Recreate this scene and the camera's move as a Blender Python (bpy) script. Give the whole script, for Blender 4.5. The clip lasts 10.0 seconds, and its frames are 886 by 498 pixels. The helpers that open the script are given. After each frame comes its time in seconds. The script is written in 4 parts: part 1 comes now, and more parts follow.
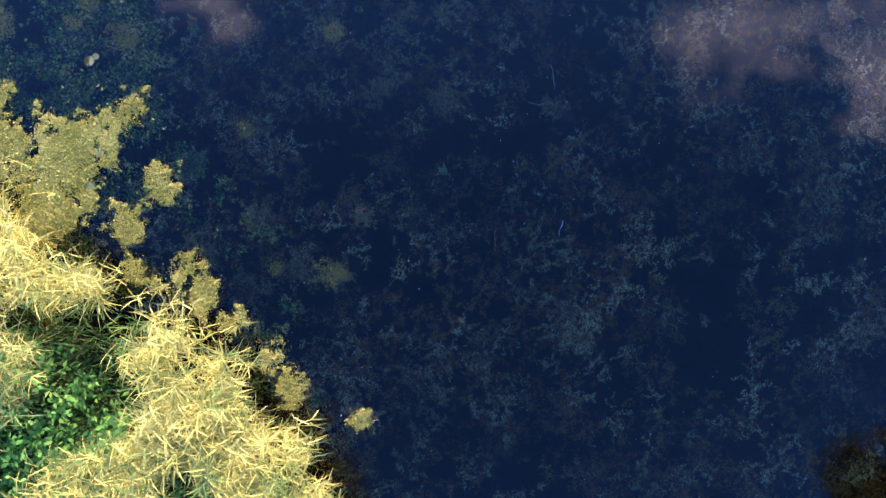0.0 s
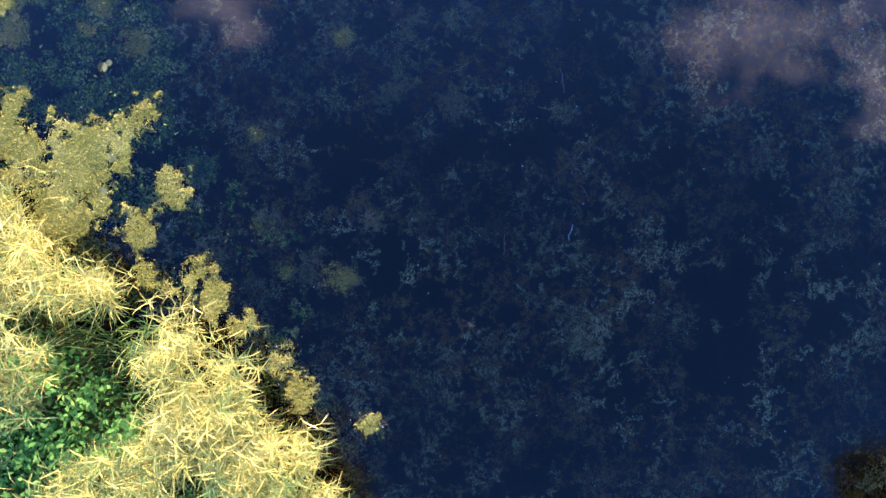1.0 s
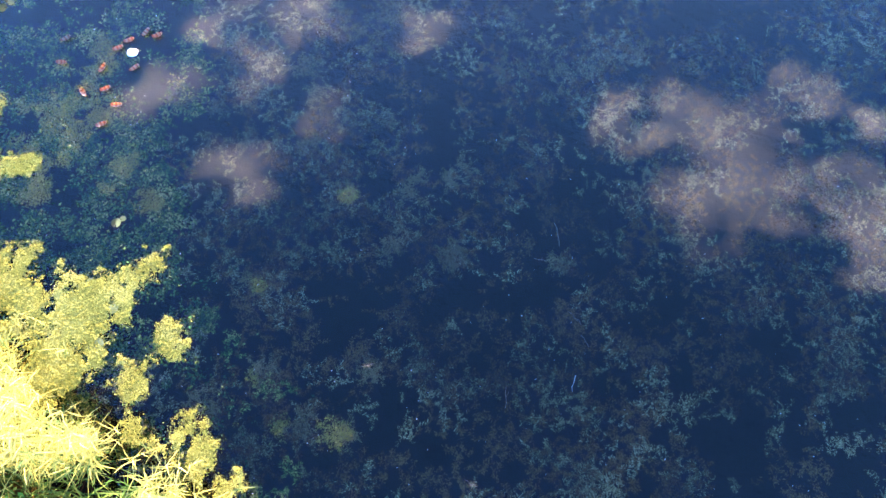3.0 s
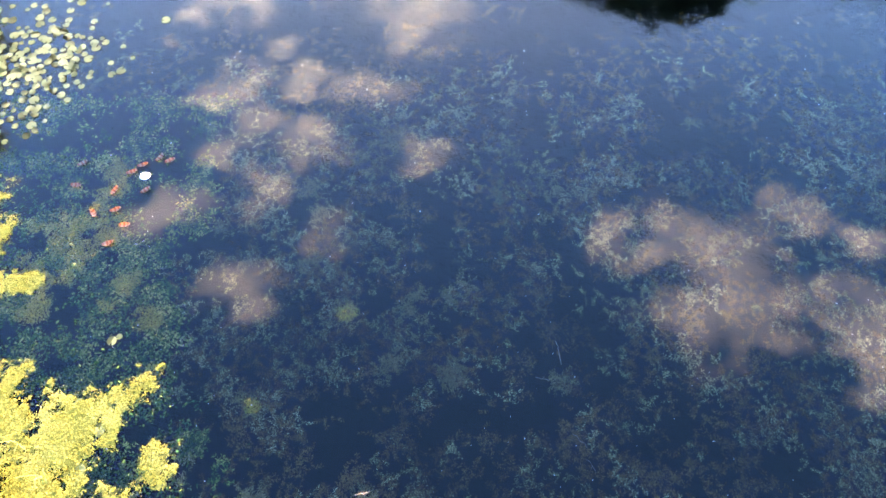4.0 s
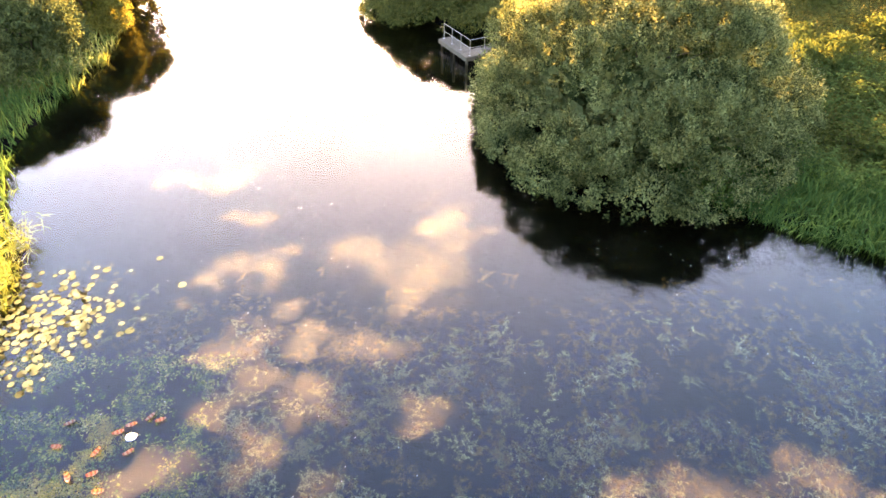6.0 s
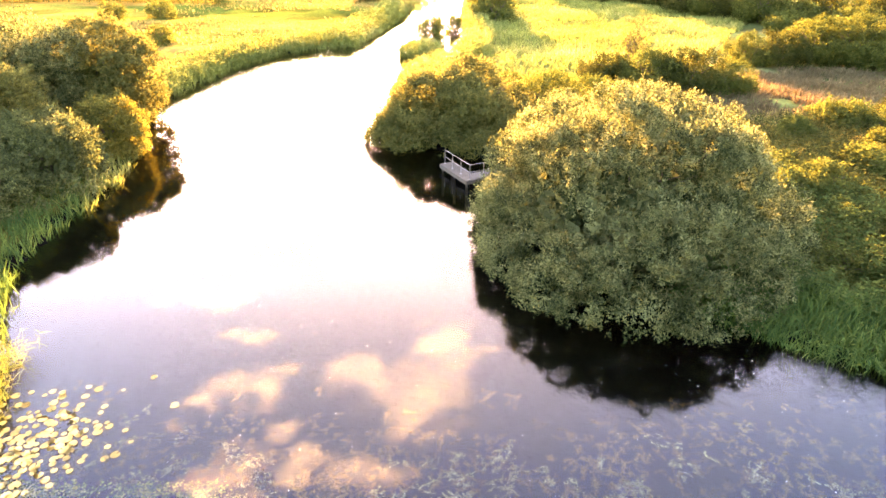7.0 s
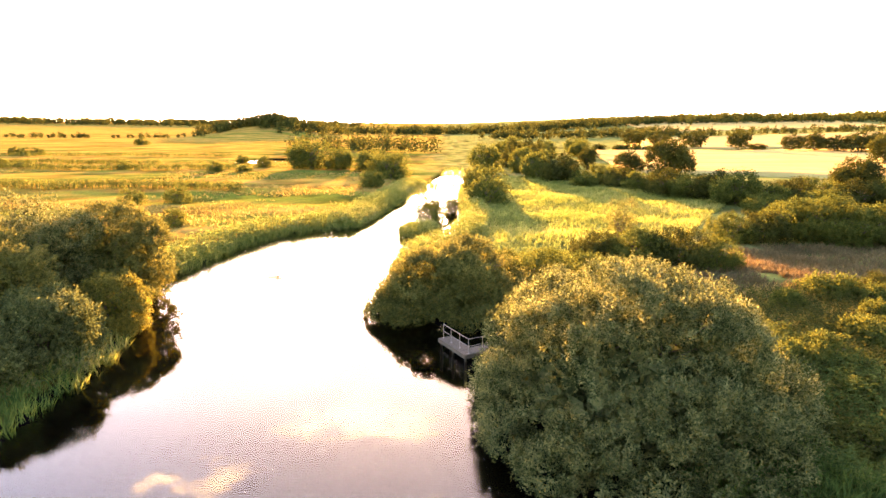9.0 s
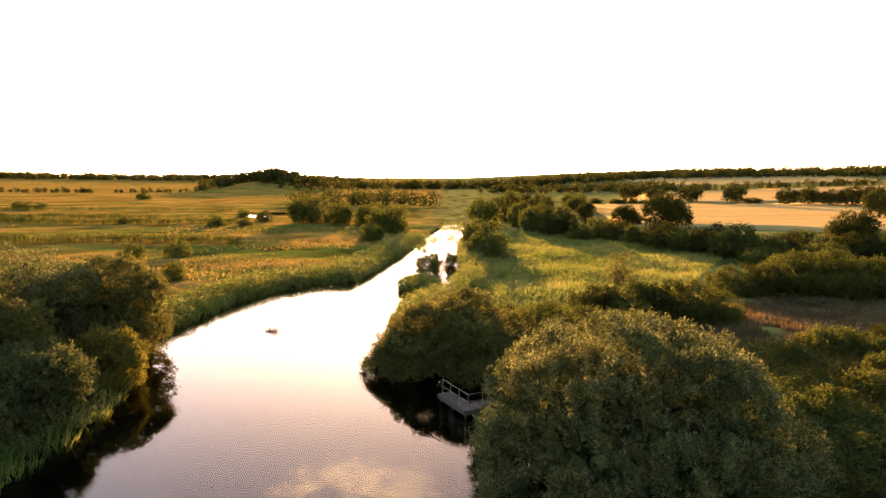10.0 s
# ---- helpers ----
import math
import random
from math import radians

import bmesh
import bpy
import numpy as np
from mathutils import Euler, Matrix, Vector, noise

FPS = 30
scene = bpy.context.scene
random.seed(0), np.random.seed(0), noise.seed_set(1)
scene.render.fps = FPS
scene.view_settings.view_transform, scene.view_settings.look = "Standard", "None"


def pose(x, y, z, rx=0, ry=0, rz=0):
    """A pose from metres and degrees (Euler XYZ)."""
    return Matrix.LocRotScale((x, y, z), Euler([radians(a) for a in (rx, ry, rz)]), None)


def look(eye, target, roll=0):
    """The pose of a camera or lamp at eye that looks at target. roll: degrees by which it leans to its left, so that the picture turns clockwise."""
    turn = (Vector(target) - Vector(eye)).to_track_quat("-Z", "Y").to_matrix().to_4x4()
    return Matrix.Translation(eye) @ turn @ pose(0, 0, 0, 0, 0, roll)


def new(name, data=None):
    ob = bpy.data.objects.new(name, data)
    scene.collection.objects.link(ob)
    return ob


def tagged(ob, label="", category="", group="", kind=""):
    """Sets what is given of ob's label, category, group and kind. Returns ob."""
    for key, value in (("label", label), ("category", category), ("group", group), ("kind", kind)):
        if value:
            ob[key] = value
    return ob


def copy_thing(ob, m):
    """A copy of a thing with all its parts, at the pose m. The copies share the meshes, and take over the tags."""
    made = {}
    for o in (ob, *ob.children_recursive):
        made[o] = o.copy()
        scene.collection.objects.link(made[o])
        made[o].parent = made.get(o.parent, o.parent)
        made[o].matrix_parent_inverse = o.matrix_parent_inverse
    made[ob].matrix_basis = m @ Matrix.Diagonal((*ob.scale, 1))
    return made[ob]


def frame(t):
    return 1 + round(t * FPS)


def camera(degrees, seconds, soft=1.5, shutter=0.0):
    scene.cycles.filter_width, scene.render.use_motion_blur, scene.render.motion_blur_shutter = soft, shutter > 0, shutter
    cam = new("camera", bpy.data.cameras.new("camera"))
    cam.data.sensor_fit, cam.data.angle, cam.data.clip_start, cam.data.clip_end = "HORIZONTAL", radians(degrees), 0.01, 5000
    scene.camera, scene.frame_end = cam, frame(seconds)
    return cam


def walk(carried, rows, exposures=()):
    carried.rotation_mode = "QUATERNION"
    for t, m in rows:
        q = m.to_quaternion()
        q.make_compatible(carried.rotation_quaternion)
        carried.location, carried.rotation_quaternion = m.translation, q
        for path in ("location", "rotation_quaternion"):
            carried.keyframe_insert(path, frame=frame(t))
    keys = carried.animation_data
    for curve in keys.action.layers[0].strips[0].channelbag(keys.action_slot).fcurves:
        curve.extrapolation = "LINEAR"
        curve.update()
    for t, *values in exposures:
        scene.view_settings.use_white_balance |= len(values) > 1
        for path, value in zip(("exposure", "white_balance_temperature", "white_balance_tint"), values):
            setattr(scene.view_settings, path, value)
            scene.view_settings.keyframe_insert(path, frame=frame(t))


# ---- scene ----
# A drone hangs 13 m over a slow river and tilts from straight down up to the evening sun.
cam = camera(73.23, 10.0)
walk(cam, [
    (0, pose(0, 0, 13, 0.03, -0.99, 0.50)),
    (0.5, pose(0, 0, 13, 0.06, -0.29, 0.52)),
    (1, pose(0, 0, 13, 0.46, -0.10, 0.56)),
    (1.5, pose(0, 0, 13, 2.06, -0.15, 0.52)),
    (2, pose(0, 0, 13, 5.74, -0.13, 0.44)),
    (3.5, pose(0, 0, 13, 20.12, -0.13, 0.37)),
    (4, pose(0, 0, 13, 26.06, -0.15, 0.32)),
    (4.5, pose(0, 0, 13, 32.18, -0.09, 0.28)),
    (5, pose(0, 0, 13, 38.20, -0.11, 0.24)),
    (5.5, pose(0, 0, 13, 44.33, -0.23, 0.19)),
    (7, pose(0, 0, 13, 61.80, -0.30, 0.33)),
    (7.5, pose(0, 0, 13, 66.54, -0.32, 0.36)),
    (8, pose(0, 0, 13, 71.13, -0.11, 0.21)),
    (8.5, pose(0, 0, 13, 74.66, -0.05, 0.14)),
    (9, pose(0, 0, 13, 78.43, -0.05, 0.09)),
    (9.5, pose(0, 0, 13, 81.52, -0.03, 0.04)),
    (10, pose(0, 0, 13, 83.57, 0.00, 0.00)),
], exposures=[(0, 3.35, 5150, 34), (1, 3.5, 5150, 33), (2, 3.95, 5150, 29), (3.5, 4.65, 5900, 22), (4.5, 4.9, 7400, 23), (5.5, 5.1, 9900, 29),
                (7, 5.5, 11800, 48), (7.5, 5.5, 12200, 50), (8, 5.25, 12200, 49), (9, 4.5, 11900, 46), (9.5, 3.8, 11600, 44), (10, 2.9, 11300, 42)])

# ---------------------------------------------------------------- sky and sun
SUN_AZ, SUN_EL = radians(-3.0), radians(6.5)
sun_way = Vector((math.sin(SUN_AZ) * math.cos(SUN_EL), math.cos(SUN_AZ) * math.cos(SUN_EL), math.sin(SUN_EL)))
sun = new("sun", bpy.data.lights.new("sun", "SUN"))
sun.data.energy, sun.data.angle, sun.data.color = 5.0, radians(0.6), (1.0, 0.64, 0.32)
sun.matrix_world = look(sun_way * 200, (0, 0, 0))

world = bpy.data.worlds.new("evening_sky")
scene.world = world
world.use_nodes = True
wn, wl = world.node_tree.nodes, world.node_tree.links
wn.clear()


def wnode(kind, **values):
    n = wn.new(kind)
    for key, value in values.items():
        n.inputs[int(key[1:])].default_value = value
    return n


sky = wn.new("ShaderNodeTexSky")
sky.sky_type, sky.sun_disc = "NISHITA", False
sky.sun_elevation, sky.sun_rotation = SUN_EL, SUN_AZ
sky.altitude, sky.air_density, sky.dust_density, sky.ozone_density = 20, 1.2, 0.4, 4.2
coords = wn.new("ShaderNodeTexCoord")
split = wn.new("ShaderNodeSeparateXYZ")
wl.new(coords.outputs["Generated"], split.inputs[0])
height = wn.new("ShaderNodeMath")
height.operation = "MAXIMUM"
height.inputs[1].default_value = 0.02
wl.new(split.outputs[2], height.inputs[0])
flat = wn.new("ShaderNodeVectorMath")
flat.operation = "DIVIDE"
wl.new(coords.outputs["Generated"], flat.inputs[0])
comb = wn.new("ShaderNodeCombineXYZ")
for k in range(3):
    wl.new(height.outputs[0], comb.inputs[k])
wl.new(comb.outputs[0], flat.inputs[1])
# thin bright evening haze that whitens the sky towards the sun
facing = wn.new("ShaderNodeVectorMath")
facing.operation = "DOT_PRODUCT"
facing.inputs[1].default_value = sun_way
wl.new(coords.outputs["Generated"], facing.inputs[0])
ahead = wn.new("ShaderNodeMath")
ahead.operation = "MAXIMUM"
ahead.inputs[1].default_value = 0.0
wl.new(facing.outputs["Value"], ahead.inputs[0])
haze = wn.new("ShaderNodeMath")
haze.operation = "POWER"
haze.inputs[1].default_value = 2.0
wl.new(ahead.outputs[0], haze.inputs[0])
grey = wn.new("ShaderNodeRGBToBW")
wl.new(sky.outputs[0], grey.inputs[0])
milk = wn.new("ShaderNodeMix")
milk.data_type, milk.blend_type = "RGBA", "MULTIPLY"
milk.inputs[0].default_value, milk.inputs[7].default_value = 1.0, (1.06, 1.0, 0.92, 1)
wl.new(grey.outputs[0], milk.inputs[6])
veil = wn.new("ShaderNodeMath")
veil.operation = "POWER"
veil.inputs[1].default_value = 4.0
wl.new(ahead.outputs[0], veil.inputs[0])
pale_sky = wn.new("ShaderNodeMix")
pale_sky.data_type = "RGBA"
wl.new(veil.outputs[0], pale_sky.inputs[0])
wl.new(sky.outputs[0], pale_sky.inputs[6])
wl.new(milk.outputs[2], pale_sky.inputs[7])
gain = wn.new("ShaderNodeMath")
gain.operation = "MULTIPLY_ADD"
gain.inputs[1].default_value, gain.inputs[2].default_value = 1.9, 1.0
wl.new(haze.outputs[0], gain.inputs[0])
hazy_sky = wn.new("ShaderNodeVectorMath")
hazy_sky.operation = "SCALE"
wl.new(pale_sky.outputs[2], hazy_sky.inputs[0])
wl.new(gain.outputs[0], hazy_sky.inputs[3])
# ragged cumulus: soft cores on the cloud layer, torn by two scales of noise
warp = wn.new("ShaderNodeTexNoise")
warp.inputs["Scale"].default_value, warp.inputs["Detail"].default_value = 9.0, 8.0
wl.new(flat.outputs[0], warp.inputs["Vector"])
shift = wn.new("ShaderNodeVectorMath")
shift.operation = "MULTIPLY_ADD"
shift.inputs[1].default_value, shift.inputs[2].default_value = (0.24, 0.24, 0), (-0.12, -0.12, 0)
wl.new(warp.outputs["Color"], shift.inputs[0])
torn = wn.new("ShaderNodeVectorMath")
wl.new(flat.outputs[0], torn.inputs[0])
wl.new(shift.outputs[0], torn.inputs[1])
HIGH_CLOUDS = [(0.34, 0.53, 0.05, 0.05), (0.45, 0.56, 0.07, 0.05), (0.51, 0.48, 0.08, 0.07), (0.52, 0.38, 0.11, 0.07), (0.67, 0.56, 0.06, 0.05),
               (0.80, 0.50, 0.05, 0.04), (0.76, 0.34, 0.07, 0.06), (0.75, 0.25, 0.05, 0.06), (0.68, 0.39, 0.06, 0.03), (-0.36, 0.43, 0.07, 0.035),
               (-0.36, 0.36, 0.05, 0.03), (-0.22, 0.54, 0.03, 0.04), (-0.55, 0.56, 0.07, 0.04), (-0.35, 0.62, 0.04, 0.05), (-0.42, 0.69, 0.05, 0.03), (0.42, 0.46, 0.08, 0.03)]
LOW_CLOUDS = [(-0.40, 0.78, 0.06, 0.06), (-0.43, 0.88, 0.05, 0.07), (-0.49, 0.82, 0.04, 0.03), (-0.27, 0.75, 0.04, 0.06), (-0.30, 0.90, 0.05, 0.05),
              (-0.17, 0.89, 0.06, 0.06), (-0.05, 0.70, 0.04, 0.03), (0.01, 1.32, 0.06, 0.10), (-0.06, 1.11, 0.10, 0.10), (-0.21, 1.19, 0.08, 0.07),
              (-0.50, 1.12, 0.08, 0.06), (-0.56, 1.05, 0.04, 0.03), (-0.36, 0.98, 0.04, 0.04), (-0.43, 1.20, 0.04, 0.03), (-0.65, 1.56, 0.07, 0.06),
              (-0.29, 1.92, 0.16, 0.12), (-0.12, 1.86, 0.09, 0.07), (-0.47, 1.84, 0.07, 0.06), (-0.54, 1.35, 0.05, 0.04), (-0.81, 1.54, 0.04, 0.04)]
total = None
for cx, cy, rx, ry in HIGH_CLOUDS + LOW_CLOUDS:
    away = wn.new("ShaderNodeVectorMath")
    away.operation = "MULTIPLY_ADD"
    away.inputs[1].default_value = (0.85 / rx, 0.85 / ry, 0)
    away.inputs[2].default_value = (-0.85 * cx / rx, -0.85 * cy / ry, 0)
    wl.new(torn.outputs[0], away.inputs[0])
    size = wn.new("ShaderNodeVectorMath")
    size.operation = "LENGTH"
    wl.new(away.outputs[0], size.inputs[0])
    soft_edge = wn.new("ShaderNodeMapRange")
    soft_edge.interpolation_type = "SMOOTHSTEP"
    for k, v in ((1, 0.1), (2, 1.6), (3, 1.0), (4, 0.0)):
        soft_edge.inputs[k].default_value = v
    wl.new(size.outputs["Value"], soft_edge.inputs[0])
    if total is None:
        total = soft_edge
    else:
        both = wn.new("ShaderNodeMath")
        both.operation = "MAXIMUM"
        wl.new(total.outputs[0], both.inputs[0])
        wl.new(soft_edge.outputs[0], both.inputs[1])
        total = both
puff = wn.new("ShaderNodeTexNoise")
puff.inputs["Scale"].default_value, puff.inputs["Detail"].default_value, puff.inputs["Roughness"].default_value = 15.0, 10.0, 0.7
wl.new(flat.outputs[0], puff.inputs["Vector"])
rough_puff = wn.new("ShaderNodeMath")
rough_puff.operation = "MULTIPLY_ADD"
rough_puff.inputs[1].default_value, rough_puff.inputs[2].default_value = 4.4, -2.2
wl.new(puff.outputs[0], rough_puff.inputs[0])
pile = wn.new("ShaderNodeMath")
wl.new(total.outputs[0], pile.inputs[0])
wl.new(rough_puff.outputs[0], pile.inputs[1])
cut = wn.new("ShaderNodeMapRange")
cut.interpolation_type = "SMOOTHSTEP"
for k, v in ((1, -0.1), (2, 1.75), (3, 0.0), (4, 0.92)):
    cut.inputs[k].default_value = v
wl.new(pile.outputs[0], cut.inputs[0])
cover = wn.new("ShaderNodeMath")
cover.operation = "MULTIPLY"
thin_air = wn.new("ShaderNodeMapRange")
for k, v in ((1, 0.0), (2, 0.25), (3, 0.0), (4, 1.0)):
    thin_air.inputs[k].default_value = v
wl.new(total.outputs[0], thin_air.inputs[0])
wl.new(cut.outputs[0], cover.inputs[0])
wl.new(thin_air.outputs[0], cover.inputs[1])
cloud_mix = wn.new("ShaderNodeMix")
cloud_mix.data_type = "RGBA"
wl.new(cover.outputs[0], cloud_mix.inputs[0])
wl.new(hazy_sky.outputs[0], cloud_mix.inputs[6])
split_flat = wn.new("ShaderNodeSeparateXYZ")
wl.new(flat.outputs[0], split_flat.inputs[0])
sunward = wn.new("ShaderNodeMapRange")
for k, v in ((1, 0.3), (2, 1.9), (3, 0.0), (4, 1.0)):
    sunward.inputs[k].default_value = v
wl.new(split_flat.outputs[1], sunward.inputs[0])
cloud_tone = wn.new("ShaderNodeMix")
cloud_tone.data_type = "RGBA"
cloud_tone.inputs[6].default_value, cloud_tone.inputs[7].default_value = (4.9, 4.35, 3.9, 1), (10.8, 10.1, 8.2, 1)
wl.new(sunward.outputs[0], cloud_tone.inputs[0])
wl.new(cloud_tone.outputs[2], cloud_mix.inputs[7])
air = wn.new("ShaderNodeBackground")
air.inputs[1].default_value = 0.12
wl.new(cloud_mix.outputs[2], air.inputs[0])
wout = wn.new("ShaderNodeOutputWorld")
wl.new(air.outputs[0], wout.inputs[0])


# ---------------------------------------------------------------- materials
def material(name):
    m = bpy.data.materials.new(name)
    m.use_nodes = True
    m.node_tree.nodes.clear()
    return m, m.node_tree.nodes, m.node_tree.links


def ramp(nodes, stops):
    r = nodes.new("ShaderNodeValToRGB")
    while len(r.color_ramp.elements) < len(stops):
        r.color_ramp.elements.new(0.5)
    for e, (at, c) in zip(r.color_ramp.elements, stops):
        e.position, e.color = at, (*c, 1)
    return r


def noise_tex(nodes, links, scale, detail=5, stretch=None, coord="Object"):
    tc = nodes.new("ShaderNodeTexCoord")
    n = nodes.new("ShaderNodeTexNoise")
    n.inputs["Scale"].default_value, n.inputs["Detail"].default_value = scale, detail
    src = tc.outputs[coord]
    if stretch:
        mp = nodes.new("ShaderNodeVectorMath")
        mp.operation = "MULTIPLY"
        mp.inputs[1].default_value = stretch
        links.new(src, mp.inputs[0])
        src = mp.outputs[0]
    links.new(src, n.inputs["Vector"])
    return n


def leaf_material(name, stops, patch=0.6, clear=0.42, gloss=0.0, rough=0.7):
    """Leaves: each its own tone, in patches, with light that shines through."""
    m, n, l = material(name)
    geo = n.new("ShaderNodeNewGeometry")
    big = noise_tex(n, l, patch, 3)
    mix = n.new("ShaderNodeMath")
    mix.operation = "MULTIPLY_ADD"
    mix.inputs[1].default_value = 0.5
    l.new(geo.outputs["Random Per Island"], mix.inputs[0])
    half = n.new("ShaderNodeMapRange")
    for k, v in ((1, 0.3), (2, 0.7), (3, 0.0), (4, 0.5)):
        half.inputs[k].default_value = v
    l.new(big.outputs[0], half.inputs[0])
    l.new(half.outputs[0], mix.inputs[2])
    r = ramp(n, stops)
    l.new(mix.outputs[0], r.inputs[0])
    body = n.new("ShaderNodeBsdfPrincipled")
    body.inputs["Roughness"].default_value = rough
    body.inputs["Specular IOR Level"].default_value = gloss
    l.new(r.outputs[0], body.inputs["Base Color"])
    thin = n.new("ShaderNodeBsdfTranslucent")
    l.new(r.outputs[0], thin.inputs["Color"])
    sh = n.new("ShaderNodeMixShader")
    sh.inputs[0].default_value = clear
    l.new(body.outputs[0], sh.inputs[1])
    l.new(thin.outputs[0], sh.inputs[2])
    out = n.new("ShaderNodeOutputMaterial")
    l.new(sh.outputs[0], out.inputs[0])
    return m


def solid_material(name, stops, scale, rough=0.8, bump=0.3, stretch=None, metal=0.0, vary=0.0, gloss=0.3):
    m, n, l = material(name)
    t = noise_tex(n, l, scale, 8, stretch)
    fine = noise_tex(n, l, scale * 9, 4, stretch)
    add = n.new("ShaderNodeMath")
    add.operation = "MULTIPLY_ADD"
    add.inputs[1].default_value, add.inputs[2].default_value = 0.35, -0.17
    l.new(fine.outputs[0], add.inputs[0])
    add2 = n.new("ShaderNodeMath")
    l.new(t.outputs[0], add2.inputs[0])
    l.new(add.outputs[0], add2.inputs[1])
    src = add2
    if vary:
        info = n.new("ShaderNodeObjectInfo")
        off = n.new("ShaderNodeMath")
        off.operation = "MULTIPLY_ADD"
        off.inputs[1].default_value = vary
        l.new(info.outputs["Random"], off.inputs[0])
        l.new(add2.outputs[0], off.inputs[2])
        src = off
    r = ramp(n, stops)
    l.new(src.outputs[0], r.inputs[0])
    body = n.new("ShaderNodeBsdfPrincipled")
    body.inputs["Roughness"].default_value, body.inputs["Metallic"].default_value = rough, metal
    body.inputs["Specular IOR Level"].default_value = gloss
    l.new(r.outputs[0], body.inputs["Base Color"])
    b = n.new("ShaderNodeBump")
    b.inputs["Strength"].default_value, b.inputs["Distance"].default_value = bump, 0.02
    l.new(fine.outputs[0], b.inputs["Height"])
    l.new(b.outputs[0], body.inputs["Normal"])
    out = n.new("ShaderNodeOutputMaterial")
    l.new(body.outputs[0], out.inputs[0])
    return m


M_WILLOW = leaf_material("willow_leaf", [(0.15, (0.018, 0.026, 0.009)), (0.42, (0.06, 0.08, 0.03)), (0.66, (0.13, 0.15, 0.06)), (0.9, (0.2, 0.21, 0.085)), (0.99, (0.3, 0.22, 0.05))], 1.1, 0.44)
M_SALLOW = leaf_material("sallow_leaf", [(0.1, (0.02, 0.03, 0.011)), (0.5, (0.062, 0.085, 0.032)), (0.9, (0.13, 0.15, 0.055))], 0.6, 0.4)
M_OLIVE = leaf_material("olive_leaf", [(0.0, (0.034, 0.042, 0.014)), (0.5, (0.085, 0.095, 0.028)), (1.0, (0.19, 0.175, 0.05))], 0.35)
# alder leaf with the yellow of the low sun put into its colour
M_SUNLIT_ALDER = leaf_material("sunlit_alder_leaf", [(0.0, (0.04, 0.048, 0.013)), (0.5, (0.1, 0.105, 0.025)), (1.0, (0.23, 0.2, 0.045))], 0.5, 0.5)
M_SHRUB = leaf_material("shrub_leaf", [(0.0, (0.026, 0.04, 0.01)), (0.5, (0.062, 0.082, 0.02)), (1.0, (0.14, 0.14, 0.032))], 0.3)
M_DARK = leaf_material("dark_leaf", [(0.0, (0.019, 0.026, 0.008)), (0.6, (0.045, 0.053, 0.014)), (1.0, (0.085, 0.083, 0.02))], 0.3, 0.3)
M_REED = leaf_material("dry_reed", [(0.0, (0.05, 0.13, 0.05)), (0.3, (0.14, 0.22, 0.06)), (0.42, (0.27, 0.275, 0.07)), (0.6, (0.35, 0.355, 0.085)), (0.85, (0.49, 0.49, 0.14)), (1.0, (0.58, 0.59, 0.24))], 0.9, 0.35)
M_SEDGE = leaf_material("green_sedge", [(0.1, (0.018, 0.05, 0.016)), (0.5, (0.045, 0.1, 0.026)), (0.9, (0.11, 0.165, 0.04))], 0.6, 0.35)
M_HERB = leaf_material("bank_herb", [(0.0, (0.035, 0.12, 0.025)), (0.5, (0.09, 0.22, 0.04)), (1.0, (0.2, 0.31, 0.07))], 1.2, 0.4)
M_MEADOW = leaf_material("meadow_grass", [(0.1, (0.05, 0.083, 0.022)), (0.5, (0.13, 0.172, 0.042)), (0.9, (0.26, 0.26, 0.085))], 0.08, 0.48)
M_STRAW = leaf_material("straw_grass", [(0.1, (0.055, 0.08, 0.018)), (0.45, (0.15, 0.13, 0.036)), (0.8, (0.27, 0.19, 0.065))], 0.05, 0.4)
M_BLEACH = leaf_material("bleached_grass", [(0.0, (0.07, 0.05, 0.022)), (0.6, (0.12, 0.09, 0.045)), (0.9, (0.19, 0.135, 0.065)), (1.0, (0.28, 0.19, 0.09))], 0.2, 0.3)
M_WEED = leaf_material("water_weed", [(0.15, (0.05, 0.045, 0.018)), (0.45, (0.15, 0.14, 0.055)), (0.65, (0.36, 0.34, 0.15)), (0.85, (0.66, 0.63, 0.34))], 0.35, 0.2, 0.0)
M_WEEDD = leaf_material("brown_water_weed", [(0.2, (0.02, 0.011, 0.003)), (0.5, (0.075, 0.042, 0.012)), (0.75, (0.2, 0.12, 0.035))], 0.35, 0.2, 0.0)
M_WEEDG = leaf_material("green_water_weed", [(0.2, (0.01, 0.03, 0.008)), (0.45, (0.05, 0.11, 0.02)), (0.62, (0.2, 0.28, 0.05)), (0.8, (0.6, 0.55, 0.13))], 2.2, 0.2, 0.0)
M_ALGAE = leaf_material("floating_algae", [(0.0, (0.15, 0.15, 0.026)), (0.5, (0.26, 0.25, 0.044)), (1.0, (0.39, 0.37, 0.1))], 1.5, 0.1)
M_TUFT = leaf_material("surfacing_weed", [(0.1, (0.07, 0.06, 0.02)), (0.5, (0.2, 0.17, 0.06)), (0.9, (0.36, 0.29, 0.13))], 0.9, 0.2)
M_NETTLE = leaf_material("nettle_leaf", [(0.1, (0.018, 0.04, 0.011)), (0.5, (0.042, 0.075, 0.02)), (0.9, (0.09, 0.125, 0.034))], 0.45, 0.35)
M_FLOAT = leaf_material("floating_leaf", [(0.05, (0.015, 0.06, 0.02)), (0.45, (0.05, 0.12, 0.035)), (0.72, (0.17, 0.22, 0.055)), (0.95, (0.42, 0.38, 0.11))], 1.3, 0.2)
